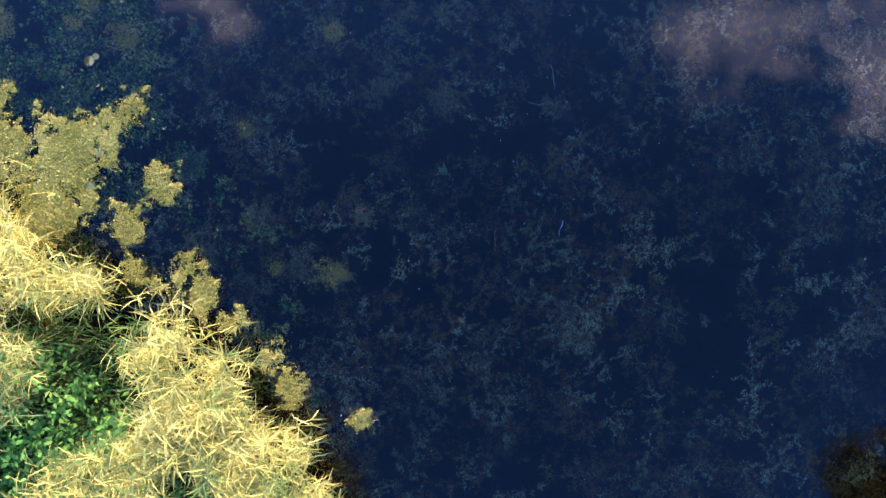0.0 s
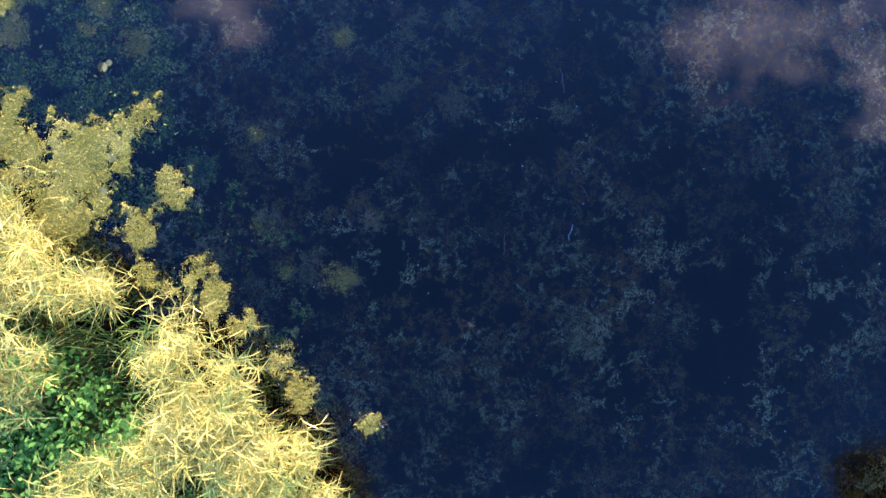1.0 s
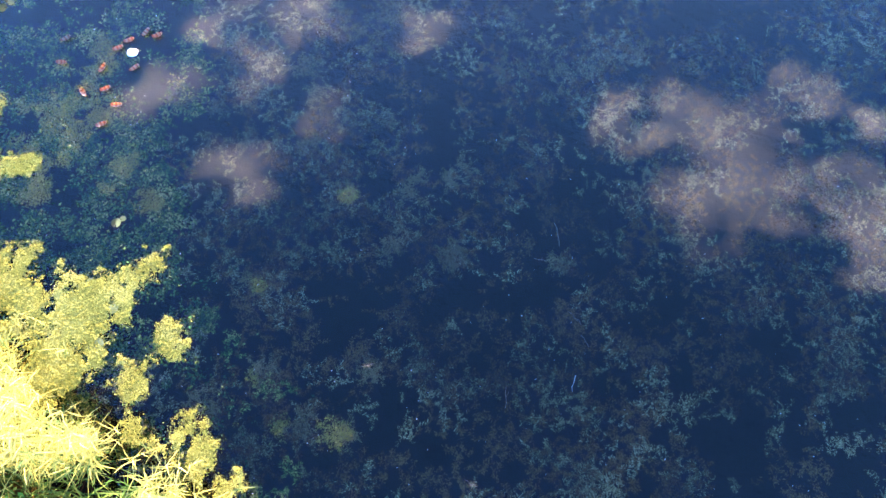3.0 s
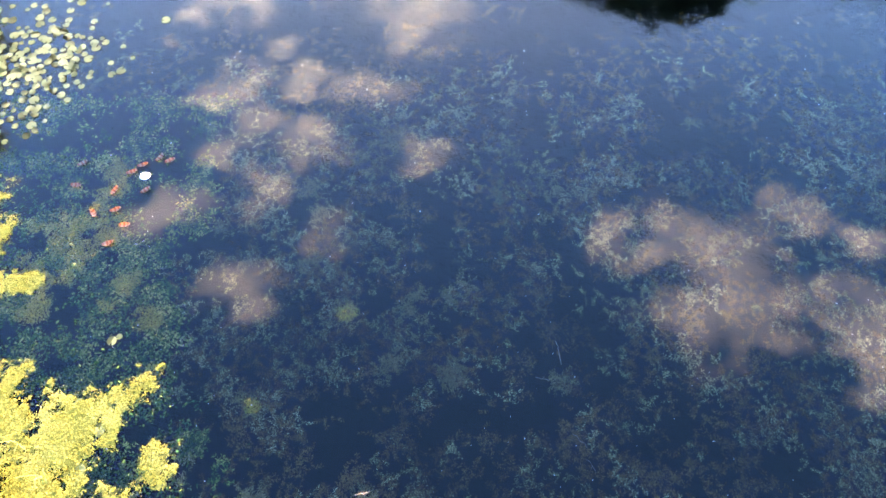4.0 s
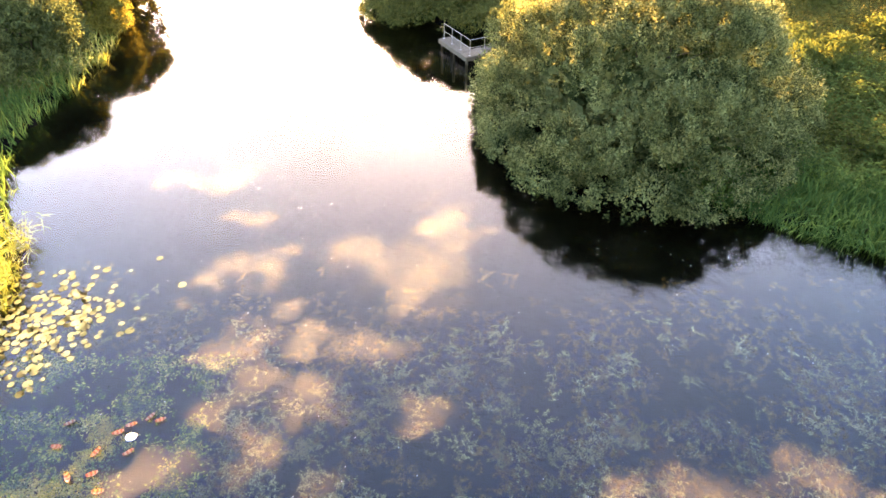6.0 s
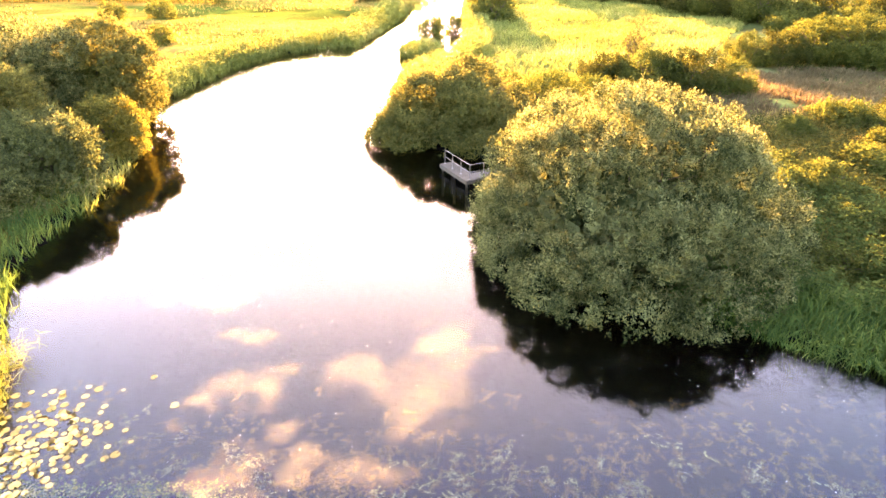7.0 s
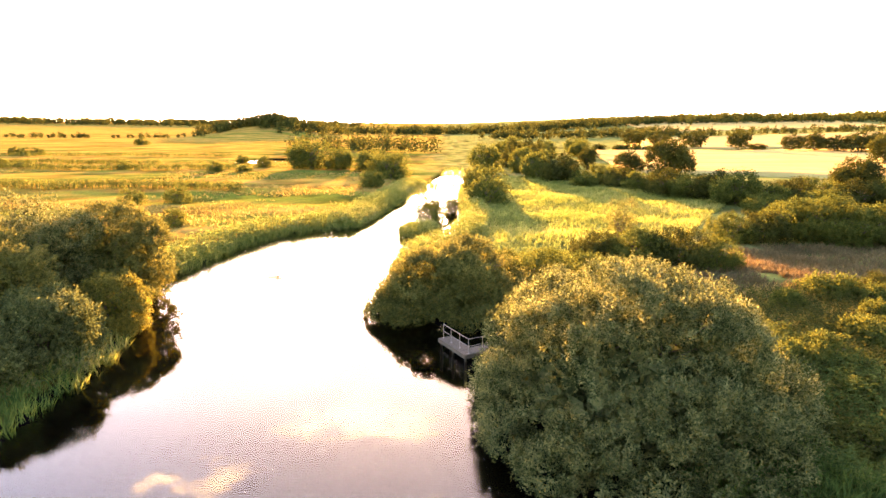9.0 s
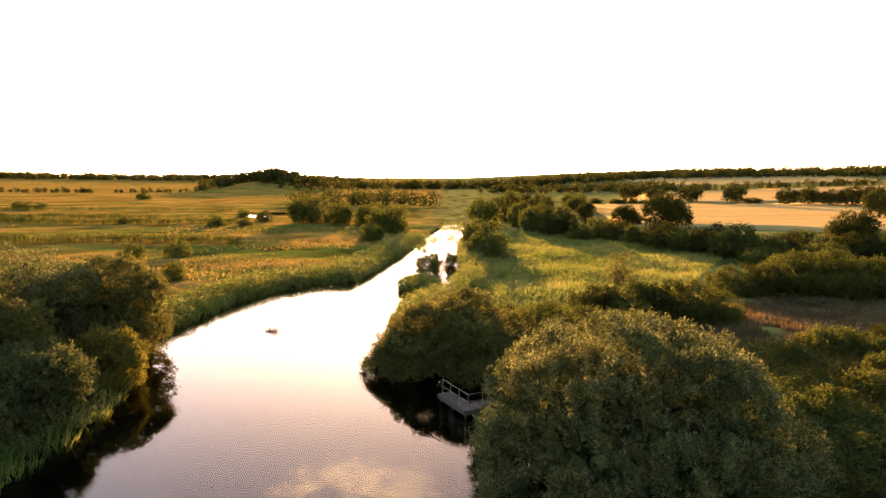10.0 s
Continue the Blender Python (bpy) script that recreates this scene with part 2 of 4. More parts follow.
M_PAD = leaf_material("lily_pad", [(0.0, (0.13, 0.17, 0.07)), (0.5, (0.25, 0.28, 0.12)), (1.0, (0.38, 0.38, 0.2))], 0.8, 0.15, 0.2, 0.4)
M_BARK = solid_material("bark", [(0.2, (0.03, 0.024, 0.018)), (0.7, (0.09, 0.07, 0.05))], 3.0, 0.9, 0.6, (4, 4, 1))
M_DECK = solid_material("weathered_deck", [(0.2, (0.035, 0.028, 0.02)), (0.7, (0.085, 0.068, 0.05))], 3.0, 0.8, 0.4, (1, 8, 8), 0.0, 0.15)
M_RAIL = solid_material("galvanised_rail", [(0.2, (0.15, 0.145, 0.135)), (0.7, (0.26, 0.25, 0.23))], 6.0, 0.45, 0.1, None, 0.6)
M_SPECK = solid_material("pale_floating_bits", [(0.2, (0.6, 0.57, 0.5)), (0.7, (0.8, 0.78, 0.7))], 9.0, 0.6, 0.1)
M_DRYLEAF = solid_material("brown_banded_leaf", [(0.42, (0.12, 0.035, 0.018)), (0.52, (0.26, 0.08, 0.035)), (0.62, (0.36, 0.16, 0.08))], 5.0, 0.6, 0.2, (6, 0.3, 0.3))
M_BAND = solid_material("pale_leaf_band", [(0.3, (0.26, 0.17, 0.1)), (0.7, (0.42, 0.32, 0.21))], 9.0, 0.6, 0.2)
M_CROP = solid_material("ripe_crop", [(0.3, (0.29, 0.2, 0.07)), (0.5, (0.36, 0.255, 0.095)), (0.7, (0.42, 0.3, 0.12))], 0.02, 0.9, 0.3, (1, 6, 1), gloss=0.0)
M_TWIG = solid_material("driftwood", [(0.2, (0.1, 0.08, 0.06)), (0.7, (0.3, 0.25, 0.2))], 5.0, 0.8, 0.3)
M_POLE = solid_material("pole_wood", [(0.2, (0.1, 0.08, 0.06)), (0.7, (0.2, 0.16, 0.12))], 2.0, 0.8, 0.3, (4, 4, 1))


def ground_material():
    """Grass green, ochre and bare peat in long strips; wet mud below the water line."""
    m, n, l = material("valley_ground")
    tc = n.new("ShaderNodeTexCoord")
    sep = n.new("ShaderNodeSeparateXYZ")
    l.new(tc.outputs["Object"], sep.inputs[0])
    strips = noise_tex(n, l, 0.02, 5, (0.5, 2.6, 1))
    blotch = noise_tex(n, l, 0.12, 7)
    fine = noise_tex(n, l, 2.2, 6)
    west = ramp(n, [(0.38, (0.06, 0.095, 0.018)), (0.46, (0.12, 0.13, 0.025)), (0.53, (0.23, 0.155, 0.034)), (0.58, (0.32, 0.185, 0.046)), (0.68, (0.13, 0.12, 0.023)), (0.78, (0.27, 0.165, 0.04))])
    east = ramp(n, [(0.3, (0.05, 0.075, 0.022)), (0.5, (0.12, 0.145, 0.042)), (0.7, (0.22, 0.19, 0.075))])
    a = n.new("ShaderNodeMath")
    a.operation = "MULTIPLY_ADD"
    a.inputs[1].default_value, a.inputs[2].default_value = 0.3, -0.15
    l.new(blotch.outputs[0], a.inputs[0])
    b = n.new("ShaderNodeMath")
    l.new(a.outputs[0], b.inputs[0])
    l.new(strips.outputs[0], b.inputs[1])
    away = n.new("ShaderNodeMapRange")
    for k, v in ((1, 250.0), (2, 420.0), (3, 0.0), (4, 0.07)):
        away.inputs[k].default_value = v
    l.new(sep.outputs[1], away.inputs[0])
    c = n.new("ShaderNodeMath")
    l.new(b.outputs[0], c.inputs[0])
    l.new(away.outputs[0], c.inputs[1])
    l.new(c.outputs[0], west.inputs[0])
    l.new(blotch.outputs[0], east.inputs[0])
    side = n.new("ShaderNodeMapRange")
    for k, v in ((1, -12.0), (2, 4.0), (3, 0.0), (4, 1.0)):
        side.inputs[k].default_value = v
    l.new(sep.outputs[0], side.inputs[0])
    mix = n.new("ShaderNodeMix")
    mix.data_type = "RGBA"
    l.new(side.outputs[0], mix.inputs[0])
    l.new(west.outputs[0], mix.inputs[6])
    l.new(east.outputs[0], mix.inputs[7])
    grain = n.new("ShaderNodeMix")
    grain.data_type, grain.blend_type = "RGBA", "MULTIPLY"
    grain.inputs[0].default_value = 0.6
    g = ramp(n, [(0.3, (0.5, 0.5, 0.5)), (0.7, (1.2, 1.2, 1.2))])
    l.new(fine.outputs[0], g.inputs[0])
    l.new(mix.outputs[2], grain.inputs[6])
    l.new(g.outputs[0], grain.inputs[7])
    wet = n.new("ShaderNodeMapRange")
    for k, v in ((1, 0.15), (2, 0.6), (3, 0.0), (4, 1.0)):
        wet.inputs[k].default_value = v
    l.new(sep.outputs[2], wet.inputs[0])
    bed = n.new("ShaderNodeMix")
    bed.data_type = "RGBA"
    l.new(wet.outputs[0], bed.inputs[0])
    bed.inputs[6].default_value = (0.004, 0.0035, 0.003, 1)
    l.new(grain.outputs[2], bed.inputs[7])
    body = n.new("ShaderNodeBsdfPrincipled")
    body.inputs["Roughness"].default_value = 0.95
    body.inputs["Specular IOR Level"].default_value = 0.0
    l.new(bed.outputs[2], body.inputs["Base Color"])
    bp = n.new("ShaderNodeBump")
    bp.inputs["Strength"].default_value, bp.inputs["Distance"].default_value = 0.55, 0.2
    l.new(fine.outputs[0], bp.inputs["Height"])
    l.new(bp.outputs[0], body.inputs["Normal"])
    out = n.new("ShaderNodeOutputMaterial")
    l.new(body.outputs[0], out.inputs[0])
    return m


def water_material():
    """Still, clear, peaty water: a mirror by its index over a tinted see-through body."""
    m, n, l = material("river_water")
    fr = n.new("ShaderNodeFresnel")
    fr.inputs["IOR"].default_value = 1.35
    gl = n.new("ShaderNodeBsdfGlossy")
    gl.inputs["Roughness"].default_value = 0.0
    gl.inputs["Color"].default_value = (1, 1, 1, 1)
    tr = n.new("ShaderNodeBsdfTransparent")
    tr.inputs["Color"].default_value = (0.68, 0.66, 0.58, 1)
    sh = n.new("ShaderNodeMixShader")
    l.new(fr.outputs[0], sh.inputs[0])
    l.new(tr.outputs[0], sh.inputs[1])
    l.new(gl.outputs[0], sh.inputs[2])
    out = n.new("ShaderNodeOutputMaterial")
    l.new(sh.outputs[0], out.inputs[0])
    return m


M_GROUND, M_WATER = ground_material(), water_material()


# ---------------------------------------------------------------- mesh tools
def mesh_np(name, co, faces, mat, smooth=False):
    """A mesh from numpy arrays: co (n, 3), faces (f, k)."""
    co, faces = np.asarray(co, dtype=np.float32), np.asarray(faces, dtype=np.int32)
    me = bpy.data.meshes.new(name)
    me.vertices.add(len(co))
    me.vertices.foreach_set("co", co.ravel())
    me.loops.add(faces.size)
    me.loops.foreach_set("vertex_index", faces.ravel())
    me.polygons.add(len(faces))
    me.polygons.foreach_set("loop_start", np.arange(len(faces), dtype=np.int32) * faces.shape[1])
    if smooth:
        me.polygons.foreach_set("use_smooth", np.ones(len(faces), dtype=bool))
    me.materials.append(mat)
    me.update(calc_edges=True)
    me.validate()
    return me


def part(name, bm, mat, parent, label=""):
    """One bmesh or mesh as one object under a thing (or at top level)."""
    if isinstance(bm, bmesh.types.BMesh):
        me = bpy.data.meshes.new(name)
        bm.to_mesh(me)
        bm.free()
        me.materials.append(mat)
    else:
        me = bm
    ob = new(name, me)
    ob.parent = parent
    return tagged(ob, label)


def unit(v):
    return v / np.maximum(np.linalg.norm(v, axis=-1, keepdims=True), 1e-9)


def leaf_mesh(name, p, d, nrm, length, width, mat, fold=0.12):
    """Pointed leaves: base p, way d, face nrm; four corners each, a little folded."""
    d = unit(d)
    s = unit(np.cross(d, nrm))
    up = np.cross(s, d)
    L, W = np.asarray(length).reshape(-1, 1), np.asarray(width).reshape(-1, 1)
    mid = p + d * L * 0.5
    co = np.stack([p - up * L * fold * 0.5, mid + s * W * 0.5 + up * L * fold * 0.3, p + d * L - up * L * fold, mid - s * W * 0.5 + up * L * fold * 0.3], 1).reshape(-1, 3)
    return mesh_np(name, co, np.arange(len(co)).reshape(-1, 4), mat)


def blade_arrays(p, d, droop, length, width, rng):
    """Long blades that start along d and bend down by droop; two quads each."""
    d = unit(d)
    side = unit(np.cross(d, rng.normal(size=d.shape) * 0.4 + np.array([0, 0, 1.0])))
    L, W, Dr = (np.asarray(v).reshape(-1, 1) for v in (length, width, droop))
    down = np.array([0, 0, -1.0])
    mid = p + d * L * 0.5 + down * Dr * L * 0.12
    tip = p + d * L * 0.92 + down * Dr * L * 0.5
    co = np.stack([p - side * W * 0.35, p + side * W * 0.35, mid + side * W * 0.5, mid - side * W * 0.5, tip + side * W * 0.06, tip - side * W * 0.06], 1)
    k = np.arange(len(p)).reshape(-1, 1) * 6
    f = np.stack([k + np.array([0, 1, 2, 3]), k + np.array([3, 2, 4, 5])], 1).reshape(-1, 4)
    return co.reshape(-1, 3), f


def tube(bm, a, b, ra, rb, sides=7):
    """A tapered round stick from a to b."""
    a, b = Vector(a), Vector(b)
    q = (b - a).to_track_quat("Z", "Y")
    rings = []
    for c, r in ((a, ra), (b, rb)):
        rings.append([bm.verts.new(c + q @ Vector((r * math.cos(k * math.tau / sides), r * math.sin(k * math.tau / sides), 0))) for k in range(sides)])
    for k in range(sides):
        bm.faces.new((rings[0][k], rings[0][(k + 1) % sides], rings[1][(k + 1) % sides], rings[1][k]))
    bm.faces.new(rings[0][::-1])
    bm.faces.new(rings[1])


def box(bm, cx, cy, cz, sx, sy, sz, bevel=0.0):
    """A box of full sizes s round c with worn edges."""
    made = bmesh.ops.create_cube(bm, size=1.0)["verts"]
    bmesh.ops.scale(bm, vec=(sx, sy, sz), verts=made)
    bmesh.ops.translate(bm, vec=(cx, cy, cz), verts=made)
    if bevel:
        edges = list({e for v in made for e in v.link_edges})
        bmesh.ops.bevel(bm, geom=edges, offset=bevel, segments=1, affect="EDGES")


def lobes_for(rng, w, d, h, base, count, bump, square=2.0):
    """Overlapping lobes: one core and many bumps on its skin."""
    core = [(0, 0, base + (h - base) * 0.47, w * 0.82, d * 0.82, (h - base) * 0.47)]
    for _ in range(count):
        v = unit(rng.normal(size=3))
        v[2] = abs(v[2]) * 1.15 - 0.45
        v = unit(v)
        v = v / (np.abs(v) ** square).sum() ** (1 / square)
        r = bump * rng.uniform(0.65, 1.25)
        c = np.array(core[0][:3]) + v * (np.array(core[0][3:]) - r * 0.35)
        c[2] = max(c[2], r * 0.5)
        core.append((*c, r, r, r * rng.uniform(0.75, 1.05)))
    return np.array(core)


def crown_mesh(name, rng, lobes, leaves, length, width, mat, lift=0.5, low=0.05):
    """Sprigs of leaves over the skins of the lobes, thinner inside, with gaps between the lobes."""
    per = 7
    count = leaves // per
    area = lobes[:, 3] * lobes[:, 5]
    pick = rng.choice(len(lobes), count * 4, p=area / area.sum())
    v = unit(rng.normal(size=(count * 4, 3)))
    deep = rng.uniform(0, 1, (count * 4, 1)) ** 0.6 * 0.42 + 0.62
    p = lobes[pick, :3] + v * lobes[pick, 3:] * deep
    ok = p[:, 2] > low
    for c in lobes:
        q = (p - c[:3]) / c[3:]
        ok &= (q * q).sum(1) > 0.36
    # pits and hollows between tufts of shoots
    f = 2.4 / max(length / 0.13, 1.0)
    tuft = np.sin(p[:, 0] * f + 1.7 * np.sin(p[:, 2] * f * 0.8)) * np.sin(p[:, 1] * f * 0.9 + 1.3 * np.sin(p[:, 0] * f * 0.9)) + 0.6 * np.sin(p[:, 2] * f * 1.3 + p[:, 0] * f * 0.5)
    g = f * 2.3
    spray = np.sin(p[:, 0] * g + 1.4 * np.sin(p[:, 2] * g * 0.7) + 2.0) * np.sin(p[:, 1] * g * 0.9 + 1.2 * np.sin(p[:, 0] * g * 0.6)) + 0.5 * np.sin(p[:, 2] * g + p[:, 1] * g * 0.4)
    ok &= (deep[:, 0] < 0.82) | (tuft + 0.8 * spray + rng.normal(0, 0.2, len(p)) > 0.0)
    ok &= (deep[:, 0] < 0.72) | (tuft + 0.8 * spray + rng.normal(0, 0.2, len(p)) > -0.75)
    p, v = p[ok][:count], v[ok][:count]
    way = unit(v + np.array([0, 0, lift]) + rng.normal(size=v.shape) * 0.45)
    reach = length * rng.uniform(1.5, 3.2, (len(p), 1))
    along = np.linspace(0.1, 1.0, per)
    P = (p[:, None, :] + way[:, None, :] * reach[:, None, :] * along[None, :, None]).reshape(-1, 3)
    P += rng.normal(size=P.shape) * length * 0.25
    W = np.repeat(way, per, 0)
    D = unit(W * 0.7 + rng.normal(size=P.shape) * 0.75)
    N = unit(np.repeat(v, per, 0) + rng.normal(size=P.shape) * 0.6 + np.array([0, 0, 0.4]))
    k = len(P)
    L, B = length * rng.uniform(0.7, 1.3, k), width * rng.uniform(0.7, 1.3, k)
    # close inner foliage that keeps the light from shining straight through
    c = lobes[0]
    inner = 260 + leaves // 36
    v = unit(rng.normal(size=(inner, 3)))
    Q = c[:3] + v * c[3:] * rng.uniform(0.35, 0.72, (inner, 1))
    span = 0.16 * min(c[3], c[5])
    keep = Q[:, 2] > low + span * 0.6
    Q, v = Q[keep], v[keep]
    k = len(Q)
    P, D, N = np.concatenate([P, Q]), np.concatenate([D, unit(rng.normal(size=(k, 3)))]), np.concatenate([N, unit(v + rng.normal(size=(k, 3)) * 0.6)])
    L, B = np.concatenate([L, span * rng.uniform(0.7, 1.3, k)]), np.concatenate([B, span * rng.uniform(0.45, 0.8, k)])
    return leaf_mesh(name, P, D, N, L, B, mat)


def trunk_mesh(name, rng, w, h, thick, stems=4, spread=0.42):
    """Tapered stems that fork into limbs."""
    bm = bmesh.new()
    for s in range(stems):
        a = math.tau * (s + rng.uniform(0, 0.7)) / stems
        foot = Vector((math.cos(a) * thick * 1.2, math.sin(a) * thick * 1.2, -0.3))
        knee = Vector((math.cos(a) * w * spread * 0.4, math.sin(a) * w * spread * 0.4, h * 0.35))
        tube(bm, foot, knee, thick, thick * 0.65)
        for f in range(3):
            b = a + (f - 1) * 0.8 + rng.uniform(-0.2, 0.2)
            elbow = knee + Vector((math.cos(b) * w * spread * 0.35, math.sin(b) * w * spread * 0.35, h * rng.uniform(0.15, 0.28)))
            tube(bm, knee, elbow, thick * 0.6, thick * 0.35)
            for g in range(2):
                c = b + (g - 0.5) * 1.0
                tip = elbow + Vector((math.cos(c) * w * 0.25, math.sin(c) * w * 0.25, h * rng.uniform(0.12, 0.25)))
                tube(bm, elbow, tip, thick * 0.33, thick * 0.08, 5)
    me = bpy.data.meshes.new(name)
    bm.to_mesh(me)
    bm.free()
    me.materials.append(M_BARK)
    return me


def tree(name, seed, at, w, d, h, leaves, length, width, mat, label, category, base=0.0, bumps=26, bump=0.28, stems=4, thick=0.14, lift=0.5, group="", square=2.0):
    rng = np.random.default_rng(seed)
    root = new(name)
    root.location = at
    tagged(root, label, category, group)
    part("trunk", trunk_mesh("trunk", rng, w * 0.8, h * 0.86, thick, stems), M_BARK, root)
    part("crown", crown_mesh("crown", rng, lobes_for(rng, w, d, h, base, bumps, bump * min(w, h), square), leaves, length, width, mat, lift), mat, root)
    return root


# ---------------------------------------------------------------- the lie of the land
LEFT_BANK = [(0, -60), (0.4, -14), (-2.5, -7), (-3.8, -4.6), (-5.3, -2.8), (-7.4, -1.0), (-9.6, 0.0), (-11.6, 2.0), (-12.5, 6), (-13.5, 12), (-15.9, 17), (-18.6, 22),
             (-18.9, 26), (-19.2, 31), (-20.2, 36), (-22.8, 42), (-24.6, 49.5), (-23.6, 57), (-22.8, 63.5), (-19.8, 72), (-16, 76), (-11.6, 77.5), (-9.8, 90), (-8.4, 102), (-7, 117), (-4, 135), (-0.5, 160), (0.5, 178), (2, 186)]
RIGHT_BANK = [(4, 186), (5.4, 178), (5.6, 160), (4, 135), (3, 118), (2.4, 104), (2.2, 82), (1.2, 72), (-1.5, 66), (-4, 61), (-4.3, 53), (-3.6, 46), (-2.6, 41), (-0.4, 38), (3, 36.5),
              (4, 30), (4.6, 26), (6.5, 22.6), (9, 19.8), (11.8, 17.6), (13.4, 16.6), (15.2, 15.6), (17.2, 12.5), (17.8, 5), (17, -5), (15, -15), (14, -60)]
RIVER = np.array(LEFT_BANK + RIGHT_BANK, dtype=float)
POND = np.array([(-78, 222), (-72, 218), (-62, 219), (-58, 226), (-61, 236), (-70, 238), (-77, 232)], dtype=float)


def inside_depth(pts, poly):
    """Distance to the outline of poly, positive inside it."""
    best = np.full(len(pts), 1e9)
    odd = np.zeros(len(pts), dtype=bool)
    for k in range(len(poly)):
        a, b = poly[k], poly[(k + 1) % len(poly)]
        ab, ap = b - a, pts - a
        u = np.clip((ap @ ab) / (ab @ ab), 0, 1)
        best = np.minimum(best, np.hypot(*(ap - u[:, None] * ab).T))
        cross = (a[1] > pts[:, 1]) != (b[1] > pts[:, 1])
        with np.errstate(divide="ignore", invalid="ignore"):
            xs = a[0] + (pts[:, 1] - a[1]) / (b[1] - a[1]) * ab[0]
        odd ^= cross & (pts[:, 0] < xs)
    return np.where(odd, best, -best)


def smooth(v, lo, hi):
    u = np.clip((v - lo) / (hi - lo), 0, 1)
    return u * u * (3 - 2 * u)


def wavy(x, y, k):
    return np.sin(x * k + 1.3 * np.sin(y * k * 0.7)) * np.cos(y * k * 1.2 + 0.8 * np.sin(x * k * 0.6))


def land(x, y):
    """Height of the ground."""
    pts = np.stack([x, y], 1)
    dep = np.maximum(inside_depth(pts, RIVER) + 0.35 * wavy(x, y, 1.7) * (np.hypot(x, y) < 150), inside_depth(pts, POND))
    z = np.where(dep > 0, -np.minimum(1.5 * dep, 1.7), np.minimum(0.3 * -dep, 0.55))
    z += np.where(dep < -1, 0.22 * wavy(x, y, 0.23) + 0.1 * wavy(x, y, 0.9), 0) * smooth(-dep, 1, 6)
    z = np.maximum(z, 0.35 - 0.45 * np.hypot((x + 2.9) / 2.4, (y - 72.5) / 4.6) ** 2 - 4 * (y > 90))
    far = np.hypot(x, y)
    z += 21 * smooth(far, 500, 1300) * smooth(x / np.maximum(far, 1), 0.0, 0.35) + 30 * smooth(far, 1300, 2600)
    z += 15 * np.exp(-((x + 205) / 60) ** 2 - ((y - 725) / 80) ** 2)
    z += 4 * smooth(x, 90, 420) * smooth(y, 100, 420)
    return z


def graded(lo, hi, near_lo, near_hi, step):
    """Grid lines, close together near the river and wider with distance."""
    mid = list(np.arange(near_lo, near_hi + step, step))
    up, s = [mid[-1]], step
    while up[-1] < hi:
        s *= 1.09
        up.append(up[-1] + s)
    down, s = [mid[0]], step
    while down[-1] > lo:
        s *= 1.09
        down.append(down[-1] - s)
    return np.array(down[:0:-1] + mid + up[1:])


gx, gy = graded(-4200, 4200, -30, 24, 0.5), graded(-400, 4600, -14, 80, 0.5)
XX, YY = np.meshgrid(gx, gy)
gz = land(XX.ravel(), YY.ravel())
nx, ny = len(gx), len(gy)
idx = np.arange(nx * ny).reshape(ny, nx)
quads = np.stack([idx[:-1, :-1], idx[:-1, 1:], idx[1:, 1:], idx[1:, :-1]], -1).reshape(-1, 4)
ground = new("ground", mesh_np("ground", np.stack([XX.ravel(), YY.ravel(), gz], 1), quads, M_GROUND, True))
tagged(ground, "flat river valley of rough green and ochre grass", "ground", kind="structure")

bm = bmesh.new()
bm.faces.new([bm.verts.new((x, y, 0)) for x, y in ((-40, -70), (60, -70), (60, 250), (-40, 250))])
water = part("water", bm, M_WATER, None)
tagged(water, "still clear dark river water that mirrors sky and trees", "water", kind="structure")
bm = bmesh.new()
bm.faces.new([bm.verts.new((x, y, 0.12)) for x, y in POND])
pond = part("pond_water", bm, M_WATER, None)
tagged(pond, "small bright pool in the meadow", "water", kind="structure")


def ground_z(x, y):
    return float(land(np.array([x], dtype=float), np.array([y], dtype=float))[0])


# ---------------------------------------------------------------- ripe fields on the right
def field(name, corners, label, step=14.0):
    """A crop field: a raised stand of ripe corn with cut edges, following the ground."""
    c = [np.array(p, dtype=float) for p in corners]
    n = 24
    u, v = np.meshgrid(np.linspace(0, 1, n), np.linspace(0, 1, n))
    u, v = u[..., None], v[..., None]
    xy = ((1 - u) * (1 - v) * c[0] + u * (1 - v) * c[1] + u * v * c[2] + (1 - u) * v * c[3]).reshape(-1, 2)
    top = land(xy[:, 0], xy[:, 1]) + 0.75
    ring = np.concatenate([np.arange(n), np.arange(1, n) * n + n - 1, np.arange(n * n - 2, n * n - n - 1, -1), np.arange(n - 2, 0, -1) * n])
    co = np.concatenate([np.column_stack([xy, top]), np.column_stack([xy[ring], top[ring] - 1.2])])
    i = np.arange(n * n).reshape(n, n)
    f = np.stack([i[:-1, :-1], i[:-1, 1:], i[1:, 1:], i[1:, :-1]], -1).reshape(-1, 4)
    r2 = np.arange(len(ring)) + n * n
    w = np.stack([ring, r2, np.roll(r2, -1), np.roll(ring, -1)], 1)
    ob = new(name, mesh_np(name, co, np.concatenate([f, w]), M_CROP))
    return tagged(ob, label, "field", kind="structure")


field("crop_field", [(50, 168), (180, 112), (420, 300), (77, 318)], "broad field of ripe golden corn beyond the hedge")
field("crop_field", [(95, 345), (500, 330), (760, 620), (190, 560)], "far strip of pale golden stubble between hedges")
field("crop_field", [(240, 700), (520, 690), (620, 1000), (300, 1020)], "distant pale field on the slope below the wood")

